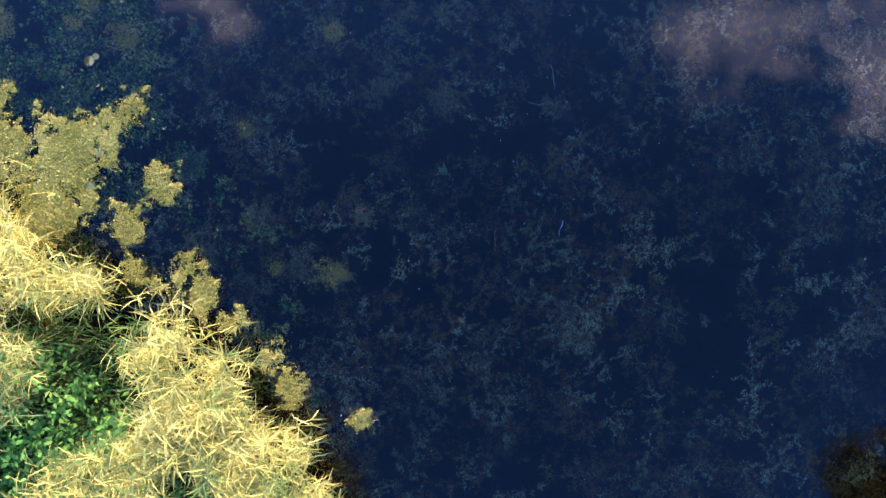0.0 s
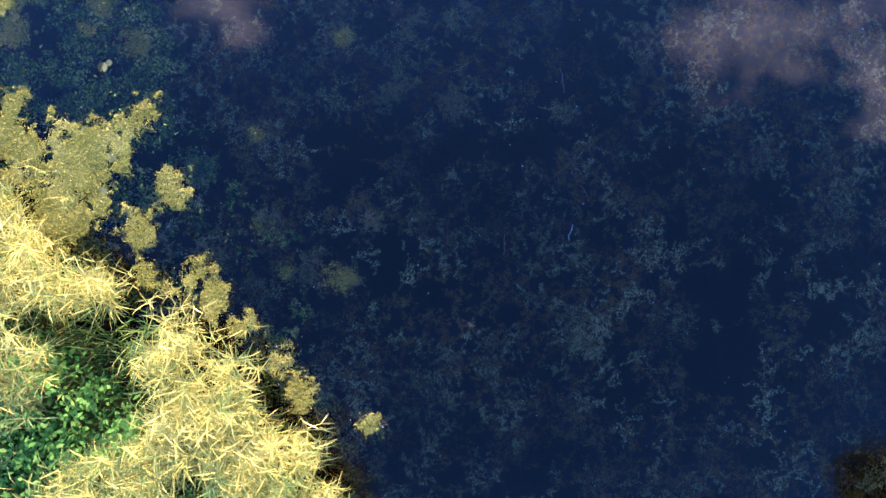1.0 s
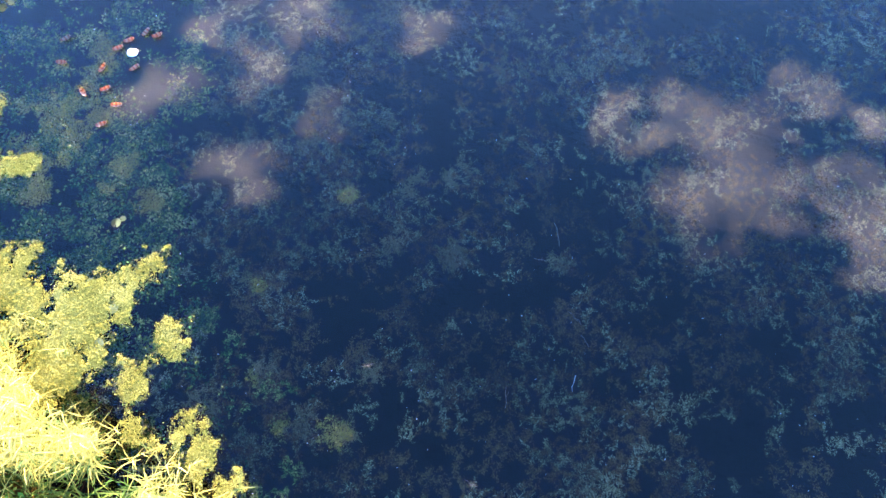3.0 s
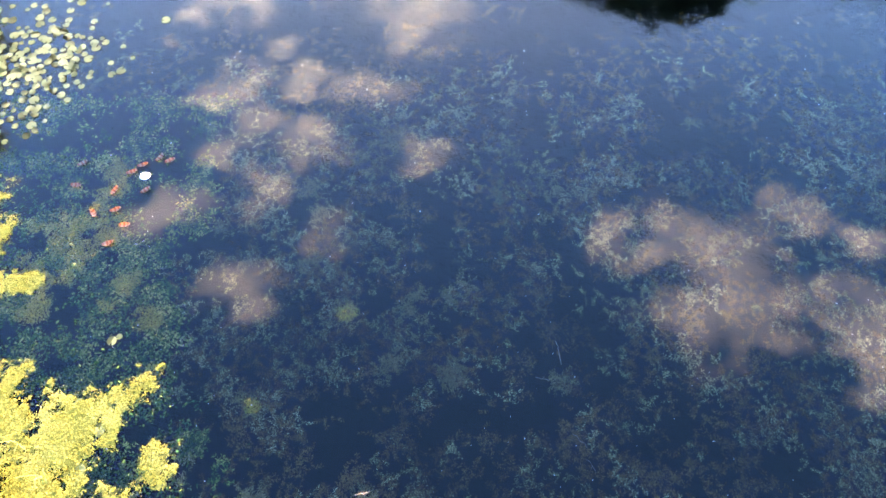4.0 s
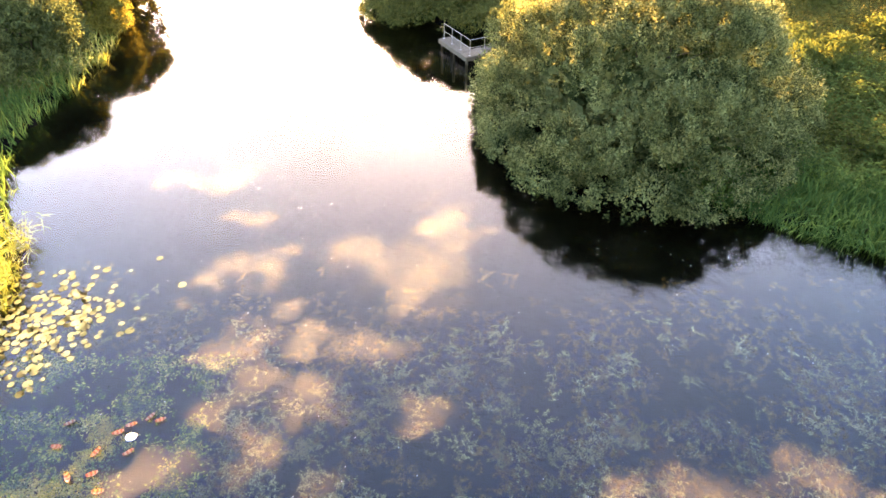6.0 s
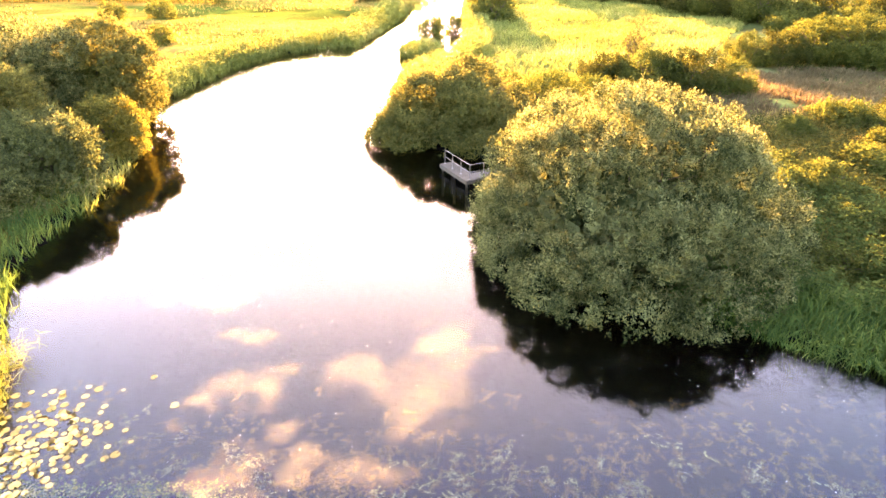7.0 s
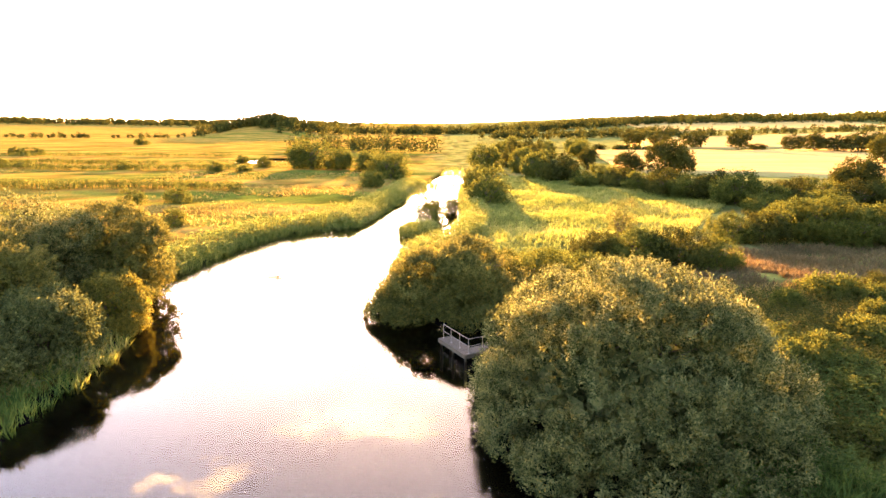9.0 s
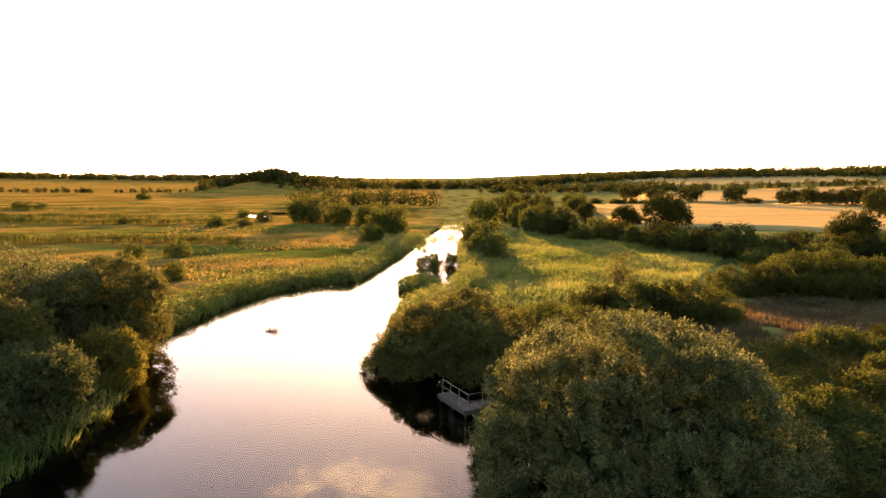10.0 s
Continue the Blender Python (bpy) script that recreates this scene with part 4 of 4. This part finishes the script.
far_wood("far_wood", 91, (150, 1000), (900, 860), 45, 900, 13, "dark wooded ridge along the horizon", 3.2)
far_wood("far_wood", 92, (60, 620), (230, 640), 18, 130, 9, "belt of trees beyond the pale fields", 2.4)
far_wood("far_wood", 93, (-250, 715), (-160, 730), 26, 190, 13, "wooded knoll on the horizon", 3.0)
far_wood("far_wood", 94, (-1700, 1750), (-300, 1900), 60, 700, 17, "hazy tree line at the far edge of the meadows", 5.0)
far_wood("far_wood", 95, (-160, 1100), (160, 1000), 40, 300, 13, "hazy wood under the setting sun", 3.5)
far_wood("field_hedge", 96, (78, 324), (112, 326), 1.5, 26, 2.6, "hedge between two corn fields", 1.3)
far_wood("field_hedge", 97, (190, 585), (760, 640), 5, 170, 7.0, "dark hedge behind the stubble", 2.0)
far_wood("field_hedge", 98, (210, 290), (420, 312), 4, 70, 7.5, "row of trees beside the corn field", 1.6)
far_wood("field_hedge", 99, (-900, 800), (-260, 640), 6, 120, 5.0, "thin far hedge across the meadow", 1.8)
far_wood("field_hedge", 100, (-75, 345), (-15, 290), 10, 50, 8.0, "trees where the river goes out of sight", 1.6)

# ---------------------------------------------------------------- water plants
p = RG.uniform((-14, -9), (17, 30), (260000, 2))
d = inside_depth(p, RIVER)
vein = 1 - np.abs(2 * fbm(p[:, 0], p[:, 1], 0.9, 61, 5) - 1)
lump = 0.5 * fbm(p[:, 0], p[:, 1], 1.3, 41, 5) + 0.5 * smooth(vein, 0.45, 1.0)
drift_map = fbm(p[:, 0], p[:, 1], 0.3, 45, 3)
west = smooth(-p[:, 0], 3.0, 8.5)
score = 0.66 * lump + 0.34 * drift_map + 0.07 * west - 0.3 * smooth(p[:, 1], 10.5, 15) + 0.05 * RG.normal(size=len(p))
keep = (d > 0.1) & (score > np.quantile(score, 0.8))


def weeds(name, seed, q, depth, size, mat, label, per=5):
    """Submerged weed: small leafy tips just under the water."""
    rng = np.random.default_rng(seed)
    n = len(q)
    base = np.column_stack([q, -depth * rng.uniform(0.1, 1.0, n)])
    P = np.repeat(base, per, 0) + rng.normal(0, 1, (n * per, 3)) * np.array([size * 1.1, size * 1.1, size * 0.3])
    P[:, 2] = np.minimum(P[:, 2], -0.05)
    D = rng.normal(size=P.shape) * np.array([1, 1, 0.15])
    N = rng.normal(0, 0.45, P.shape) + np.array([0, 0, 1.0])
    k = len(P)
    ob = new(name, leaf_mesh(name, P, D, N, size * rng.uniform(0.5, 1.4, k), size * 0.5 * rng.uniform(0.6, 1.4, k), mat))
    return tagged(ob, label, "water weed", kind="stuff")


def weed_strands(name, seed, centres, strands, size, mat, label):
    """Branched weed: strands that wander from each root just under the water, set with small leaf whorls."""
    rng = np.random.default_rng(seed)
    n, steps = len(centres) * strands, 9
    root = np.repeat(centres, strands, 0)
    spread = np.repeat(rng.uniform(0.6, 1.7, len(centres)), strands)
    deep = np.repeat(rng.uniform(0.06, 0.4, len(centres)), strands)
    ang = rng.uniform(0, math.tau, n)
    pos = np.column_stack([root + rng.normal(0, 0.06, (n, 2)), -deep])
    P, D = [], []
    for k in range(steps):
        ang = ang + rng.normal(0, 0.55, n)
        way = np.column_stack([np.cos(ang), np.sin(ang), rng.normal(0, 0.12, n)])
        pos = pos + way * (0.027 * spread)[:, None]
        pos[:, 2] = np.minimum(pos[:, 2], -0.05)
        for sgn in (-1, 1):
            turn = ang + sgn * rng.uniform(0.5, 1.2, n)
            P.append(pos + rng.normal(0, 0.008, pos.shape))
            D.append(np.column_stack([np.cos(turn), np.sin(turn), rng.normal(0, 0.2, n)]))
    P, D = np.concatenate(P), np.concatenate(D)
    k = len(P)
    N = rng.normal(0, 0.4, (k, 3)) + np.array([0, 0, 1.0])
    P[:, 2] = np.minimum(P[:, 2], -0.045)
    ob = new(name, leaf_mesh(name, P, D, N, size * rng.uniform(0.5, 1.7, k), size * 0.5 * rng.uniform(0.5, 1.5, k), mat))
    return tagged(ob, label, "water weed", kind="stuff")


west_keep = (p[:, 0] < -7.4 + 2.4 * fbm(p[:, 0], p[:, 1], 0.5, 47)) & (p[:, 1] > 1.0) & (p[:, 1] < 11)
pool = p[keep & ~west_keep]
pick = RG.permutation(len(pool))
wide = p[(d > 0.1) & ~west_keep & (fbm(p[:, 0], p[:, 1], 0.8, 63) > 0.42) & (RG.random(len(p)) > smooth(p[:, 1], 9, 16))]
wide = wide[RG.permutation(len(wide))]
near = p[(d > 0.1) & west_keep]
tone = fbm(near[:, 0], near[:, 1], 1.7, 64, 3)
weed_strands("water_weed", 101, pool[pick[:2600]], 4, 0.04, M_WEED, "pale olive submerged weed in branching tufts")
edge = p[(d > 0.2) & (d < 3.6) & (p[:, 0] > -8.5) & (p[:, 0] < -2.5) & (p[:, 1] > -5) & (p[:, 1] < 4) & (fbm(p[:, 0], p[:, 1], 1.1, 67) > 0.52)]
weed_strands("yellow_water_weed", 104, edge[RG.permutation(len(edge))[:230]], 5, 0.055, M_WEEDG, "yellow-green weed tips crowding near the reeds")
weed_strands("brown_water_weed", 103, wide[:4600], 3, 0.052, M_WEEDD, "dim brown weed deeper under the water")
weeds("green_water_weed", 102, near[tone > 0.53][:5500], 0.14, 0.085, M_WEEDG, "bright green submerged leaves near the lily pads")
q = np.concatenate([RG.normal((-9.3, 6.3), (1.0, 1.3), (6500, 2)), RG.normal((-8.2, 4.2), (1.0, 1.5), (6000, 2)), RG.normal((-6.4, 2.4), (0.7, 0.8), (2200, 2)), RG.normal((-5.6, 0.6), (0.7, 0.8), (1500, 2))])
q = q[(fbm(q[:, 0], q[:, 1], 1.5, 49) + 0.5 * (fbm(q[:, 0], q[:, 1], 5.0, 57, 2) - 0.5) > 0.56) & (inside_depth(q, RIVER) > 0.2)]
n = len(q)
ob = new("floating_leaves", leaf_mesh("floating_leaves", np.column_stack([q, RG.uniform(-0.1, 0.006, n)]), RG.normal(size=(n, 3)) * (1, 1, 0.25), RG.normal(0, 0.45, (n, 3)) + (0, 0, 1.0), RG.uniform(0.03, 0.1, n), RG.uniform(0.02, 0.06, n), M_FLOAT, 0.06))
tagged(ob, "small yellow-green leaves afloat and just under the water", "leaves", kind="stuff")


def algae(name, seed, spots, label, dense=15000, z0=0.0, grain=0.045, torn_by=0.45):
    rng = np.random.default_rng(seed)
    kept = []
    for x, y, r in spots:
        q = rng.uniform(-1.45 * r, 1.45 * r, (int(2.7 * dense * r * r) + 60, 2))
        out = np.hypot(q[:, 0], q[:, 1]) / r
        q = q + (x, y)
        body = 0.9 * fbm(q[:, 0], q[:, 1], 2.0, seed) + 0.34 * (1 - out) + 0.75 * (fbm(q[:, 0], q[:, 1], 5.5, seed + 9, 3) - 0.5)
        kept.append(q[body + 0.085 * rng.normal(size=len(q)) > torn_by])
    q = np.concatenate(kept)
    n = len(q)
    P = np.column_stack([q, rng.uniform(z0, z0 + 0.03, n)])
    a = rng.uniform(0, math.tau, n)
    D = np.column_stack([np.cos(a), np.sin(a), rng.normal(0, 0.2, n)])
    N = rng.normal(0, 0.33, (n, 3)) + np.array([0, 0, 1.0])
    ob = new(name, leaf_mesh(name, P, D, N, grain * rng.uniform(0.5, 1.4, n), 0.75 * grain * rng.uniform(0.6, 1.3, n), M_ALGAE, 0.05))
    return tagged(ob, label, "algae", kind="stuff")


algae("algae_mat", 111, [(-8.9, 1.8, 1.0), (-7.8, 1.6, 0.75), (-7.3, 2.5, 0.45), (-8.4, 0.8, 0.75), (-8.2, 2.1, 0.6), (-9.6, 2.4, 0.8), (-11.6, 7.6, 0.55), (-11.0, 6.7, 0.4), (-10.3, 5.3, 0.3), (-9.7, 5.4, 0.22)], "yellow-green floating algae caught along the reeds", 20000, 0.0, 0.034, 0.49)
algae("algae_mat", 113, [(-4.85, -0.8, 0.45), (-5.5, -1.05, 0.45), (-5.2, -0.4, 0.35), (-5.1, -1.2, 0.3), (-3.6, -2.3, 0.4), (-4.4, -1.6, 0.35), (-6.2, -0.6, 0.4), (-6.6, 0.5, 0.4), (-5.9, 1.4, 0.35), (-3.0, -3.0, 0.35), (-6.7, 2.9, 0.4), (-1.5, -3.8, 0.25)], "yellow-green algae clumps floating off the reeds", 18000, 0.0, 0.03, 0.56)
algae("algae_mat", 112, [(-3.4, -0.5, 0.25), (-2.2, -0.6, 0.3), (-4.1, 2.5, 0.2), (-4.0, 0.6, 0.18), (-2.2, 4.8, 0.22), (-1.4, -3.8, 0.3), (-9.1, 6.7, 0.6), (-8.3, 6.8, 0.5), (-8.4, 8.2, 0.4)], "loose yellow-green algae clumps just under the water", 9000, -0.03, 0.034, 0.6)

algae("algae_mat", 115, [(-9.1, 6.7, 0.20), (-8.9, 7.1, 0.38), (-8.7, 7.6, 0.32), (-10.0, 6.9, 0.26), (-10.1, 6.0, 0.20), (-9.7, 5.8, 0.38), (-8.6, 8.7, 0.32), (-8.3, 6.6, 0.26), (-9.4, 6.4, 0.20), (-8.8, 6.2, 0.38), (-9.2, 5.6, 0.32), (-7.5, 5.4, 0.26), (-7.8, 4.9, 0.20), (-9.3, 4.8, 0.38), (-6.8, 4.5, 0.32)], "small yellow-green algae clumps among the floating leaves", 12000, -0.03, 0.034, 0.56)
TUFTS = [(-2.2, 4.8), (-3.2, 6.1), (-4.2, 2.6), (-1.2, 3.5), (0.2, 3.1), (-2.1, 9.1), (-3.5, 8.2), (-0.7, 5.1), (4.6, 8.7), (-1.4, 9.7), (1.4, 8.2), (0.3, 5.5), (-3.1, -0.5), (-2.1, -0.6), (-1.6, 0.8), (-1.4, -3.8), (-5.1, 0.1), (-4.0, 0.7), (0.2, 3.2), (2.6, 3.1)]
rng = np.random.default_rng(118)
c = np.repeat(np.array(TUFTS), 4, 0)
weed_strands("surfacing_weed", 119, c + rng.normal(0, 0.13, c.shape), 9, 0.045, M_TUFT, "brownish weed tufts breaking the surface")

# lily pads
bm = bmesh.new()
ring = [bm.verts.new((0.115 * math.cos(a) * (1 + 0.06 * math.sin(3 * a)), 0.115 * math.sin(a), 0.0015 * math.sin(2 * a) + 0.007)) for a in np.linspace(0.22, math.tau - 0.22, 18)]
hub = bm.verts.new((0.02, 0, 0.006))
for a, b in zip(ring, ring[1:]):
    bm.faces.new((hub, a, b))
bmesh.ops.solidify(bm, geom=bm.faces[:], thickness=0.003)
pad_mesh = bpy.data.meshes.new("lily_pad")
bm.to_mesh(pad_mesh)
bm.free()
pad_mesh.materials.append(M_PAD)
rng = np.random.default_rng(121)
spots = np.concatenate([rng.normal((-11.3, 12.5), (0.75, 0.8), (230, 2)), rng.normal((-11.6, 11.2), (0.6, 0.9), (150, 2)), rng.normal((-12.6, 12.8), (0.7, 1.0), (90, 2)), rng.normal((-8.0, 2.0), (0.5, 0.5), (7, 2)), np.array([(-7.45, 4.0), (-7.3, 4.1), (-9.5, 15.2), (-8.3, 13.9)])])
spots = spots[inside_depth(spots, RIVER) > 0.2]
done = []
for x, y in spots:
    if all((x - a) ** 2 + (y - b) ** 2 > 0.03 for a, b in done):
        done.append((x, y))
        ob = new("lily_pad", pad_mesh)
        s = rng.uniform(0.6, 1.25)
        ob.matrix_world = Matrix.Translation((x, y, 0.004 + 0.01 * rng.random())) @ Matrix.Rotation(rng.uniform(0, math.tau), 4, "Z") @ Matrix.Rotation(rng.uniform(-0.025, 0.025), 4, "X") @ Matrix.Scale(s, 4)
        tagged(ob, "pale green floating water lily pad with a notch", "lily pad", "lily pads by the bank")

# curled dead leaves with pale bands, and one white leaf
bm = bmesh.new()
for i in range(7):
    u = i / 6
    half = 0.055 * math.sin(math.pi * (0.12 + 0.76 * u)) + 0.01
    for j in range(5):
        v = (j / 4 - 0.5) * 2
        bm.verts.new(((u - 0.5) * 0.27, half * math.sin(v * 1.3), 0.035 - half * 0.9 * math.cos(v * 1.3) + 0.05 * (u - 0.5) ** 2 + 0.03))
bm.verts.ensure_lookup_table()
for i in range(6):
    for j in range(4):
        k = i * 5 + j
        bm.faces.new([bm.verts[n] for n in (k, k + 1, k + 6, k + 5)]).material_index = i % 2
bmesh.ops.solidify(bm, geom=bm.faces[:], thickness=0.006)
curl_mesh = bpy.data.meshes.new("curled_leaf")
bm.to_mesh(curl_mesh)
bm.free()
curl_mesh.materials.append(M_DRYLEAF)
curl_mesh.materials.append(M_BAND)
for x, y, turn in [(-9.37, 8.76, 35), (-8.04, 8.5, 25), (-7.8, 8.72, 20), (-7.41, 8.95, 60), (-7.12, 8.86, 25), (-9.37, 8.09, -5), (-8.34, 7.95, 65), (-8.71, 7.28, 130), (-8.18, 7.38, 25), (-7.85, 6.95, 5), (-8.14, 6.44, 20), (-7.56, 7.95, 40)]:
    ob = new("curled_leaf", curl_mesh)
    ob.matrix_world = Matrix.Translation((x, y, 0.0)) @ Matrix.Rotation(radians(turn), 4, "Z")
    tagged(ob, "curled brown dead leaf with pale bands, afloat", "leaf", "curled leaves on the water")
bm = bmesh.new()
bmesh.ops.create_uvsphere(bm, u_segments=14, v_segments=8, radius=0.12)
for v in bm.verts:
    v.co.z = v.co.z * 0.22 + 0.02
    v.co.x *= 1.15 + 0.25 * (v.co.y > 0.03)
white = part("white_leaf", bm, M_SPECK, None)
white.location = (-7.68, 8.38, 0)
tagged(white, "pale white upturned leaf floating among brown ones", "leaf")

# pale bits and fallen stalks on the surface
rng = np.random.default_rng(131)
q = rng.uniform((-9, -7), (14, 22), (700, 2))
q = q[inside_depth(q, RIVER) > 0.5]
n = len(q)
a = rng.uniform(0, math.tau, n)
ob = new("floating_bits", leaf_mesh("floating_bits", np.column_stack([q, np.full(n, 0.012)]), np.column_stack([np.cos(a), np.sin(a), np.zeros(n)]), np.tile((0, 0, 1.0), (n, 1)), 0.015 + 0.045 * rng.random(n) ** 3, 0.011 + 0.022 * rng.random(n) ** 3, M_SPECK))
tagged(ob, "tiny pale petals and seeds scattered on the water", "debris", kind="stuff")


def stalk(seed, x, y, turn, length, mat=M_TWIG):
    """A bent dead stalk with a side shoot, afloat."""
    rng = np.random.default_rng(seed)
    bm = bmesh.new()
    pts = [Vector((length * (k / 4 - 0.5), 0.012 * rng.normal(), 0.012)) for k in range(5)]
    for a, b in zip(pts, pts[1:]):
        tube(bm, a, b, 0.0045, 0.0035, 5)
    tube(bm, pts[2], pts[2] + Vector((length * rng.uniform(0.1, 0.3), rng.uniform(-0.1, 0.1), 0.01)), 0.003, 0.0015, 5)
    ob = part("dead_stalk", bm, mat, None)
    ob.matrix_world = Matrix.Translation((x, y, 0)) @ Matrix.Rotation(radians(turn), 4, "Z")
    return tagged(ob, "thin pale dead reed stalk floating on the river", "stalk", "stalks on the water")


for s, (x, y, turn, length) in enumerate([(2.9, 1.9, -45, 0.4), (2.8, 0.5, 75, 0.35), (1.35, 0.2, 85, 0.45), (2.6, 3.8, -80, 0.55), (2.2, 3.2, -15, 0.3), (0.6, -1.5, -30, 0.3), (-1.6, 0.85, 15, 0.3), (3.1, 1.4, -60, 0.3), (-1.4, -3.8, 20, 0.5)]):
    stalk(140 + s, x, y, turn, length, M_SPECK if s == 1 else M_TWIG)

# drifting branch with leaves in mid-river
drift = new("drifting_branch")
drift.location = (-14.8, 50.9, 0)
tagged(drift, "leafy broken branch drifting in mid-river", "branch")
rng = np.random.default_rng(151)
bm = bmesh.new()
tube(bm, (-0.75, 0, 0.02), (0.6, 0.15, 0.1), 0.05, 0.03)
for k in range(7):
    x = -0.6 + 0.18 * k
    tube(bm, (x, 0.05, 0.05), (x + rng.uniform(-0.2, 0.3), rng.uniform(-0.3, 0.3), rng.uniform(0.15, 0.5)), 0.02, 0.008, 5)
part("limb", bm, M_TWIG, drift)
q = rng.normal((0, 0.05, 0.2), (0.38, 0.15, 0.1), (160, 3))
part("foliage", leaf_mesh("foliage", q, rng.normal(size=q.shape), rng.normal(size=q.shape), np.full(160, 0.13), np.full(160, 0.06), M_DARK), M_DARK, drift)
p = rng.normal((-19.5, 46.5), (1.6, 2.4), (260, 2))
weeds("floating_weed", 152, p[inside_depth(p, RIVER) > 0.3], 0.05, 0.12, M_WEED, "thin scatter of floating weed by the bank", 3)

# ---------------------------------------------------------------- jetty
jetty = new("jetty")
jetty.matrix_world = Matrix.Translation((1.2, 31.6, 0)) @ Matrix.Rotation(radians(28.5), 4, "Z")
tagged(jetty, "small weathered wooden fishing jetty with metal railing", "jetty")
# local x runs to the land, local y along the outer edge away from the near corner
DECK = 0.45
for k in range(20):
    bm = bmesh.new()
    box(bm, 0.42, 0.08 + k * 0.157, DECK - 0.02 + 0.002 * (k % 3), 0.9, 0.145, 0.04, 0.006)
    part("plank", bm, M_DECK, jetty)
for k in range(15):
    bm = bmesh.new()
    box(bm, 0.96 + k * 0.157, 0.46, DECK - 0.02 + 0.002 * (k % 3), 0.145, 0.9, 0.04, 0.006)
    part("plank", bm, M_DECK, jetty)
for x in (0.05, 0.8):
    bm = bmesh.new()
    box(bm, x, 1.57, DECK - 0.13, 0.07, 3.1, 0.17, 0.008)
    part("joist", bm, M_DECK, jetty)
for y in (0.06, 0.84):
    bm = bmesh.new()
    box(bm, 2.0, y, DECK - 0.13, 2.3, 0.07, 0.17, 0.008)
    part("joist", bm, M_DECK, jetty)
bm = bmesh.new()
box(bm, -0.02, 1.57, DECK - 0.13, 0.05, 3.14, 0.22, 0.008)
part("fascia", bm, M_DECK, jetty, "weathered grey edge board")
bm = bmesh.new()
box(bm, 1.6, -0.02, DECK - 0.13, 3.2, 0.05, 0.22, 0.008)
part("fascia", bm, M_DECK, jetty, "weathered grey edge board")
for x, y in ((0.12, 0.14), (0.12, 1.57), (0.12, 3.0), (0.75, 3.0), (1.8, 0.14), (3.0, 0.14), (3.0, 0.8)):
    bm = bmesh.new()
    tube(bm, (x, y, -1.6), (x, y, DECK - 0.05), 0.075, 0.07, 10)
    part("pile", bm, M_BARK, jetty)
railing = new("railing", bpy.data.meshes.new("railing"))
bm = bmesh.new()
for a, b in (((0.28, 0.1, DECK + 0.86), (0.28, 3.05, DECK + 0.86)), ((0.28, 0.1, DECK + 0.86), (3.1, 0.1, DECK + 0.86))):
    tube(bm, a, b, 0.015, 0.015, 8)
    tube(bm, (a[0], a[1], DECK + 0.43), (b[0], b[1], DECK + 0.43), 0.013, 0.013, 8)
bm.to_mesh(railing.data)
bm.free()
railing.data.materials.append(M_RAIL)
railing.parent = jetty
for x, y in ((0.28, 0.1), (0.28, 1.1), (0.28, 2.1), (0.28, 3.05), (1.2, 0.1), (2.2, 0.1), (3.1, 0.1)):
    bm = bmesh.new()
    tube(bm, (x, y, DECK), (x, y, DECK + 0.86), 0.018, 0.018, 8)
    box(bm, x, y, DECK + 0.006, 0.12, 0.12, 0.012)
    part("post", bm, M_RAIL, railing)

# ---------------------------------------------------------------- pole at the hedge
pole = new("utility_pole")
pole.location = (66.5, 87.5, ground_z(66.5, 87.5))
tagged(pole, "plain brown wooden pole standing by the hedge", "pole")
bm = bmesh.new()
tube(bm, (0, 0, -0.5), (0, 0, 5.6), 0.13, 0.1, 10)
part("shaft", bm, M_POLE, pole)
bm = bmesh.new()
tube(bm, (0, 0, 5.6), (0, 0, 5.66), 0.12, 0.03, 10)
part("cap", bm, M_RAIL, pole)
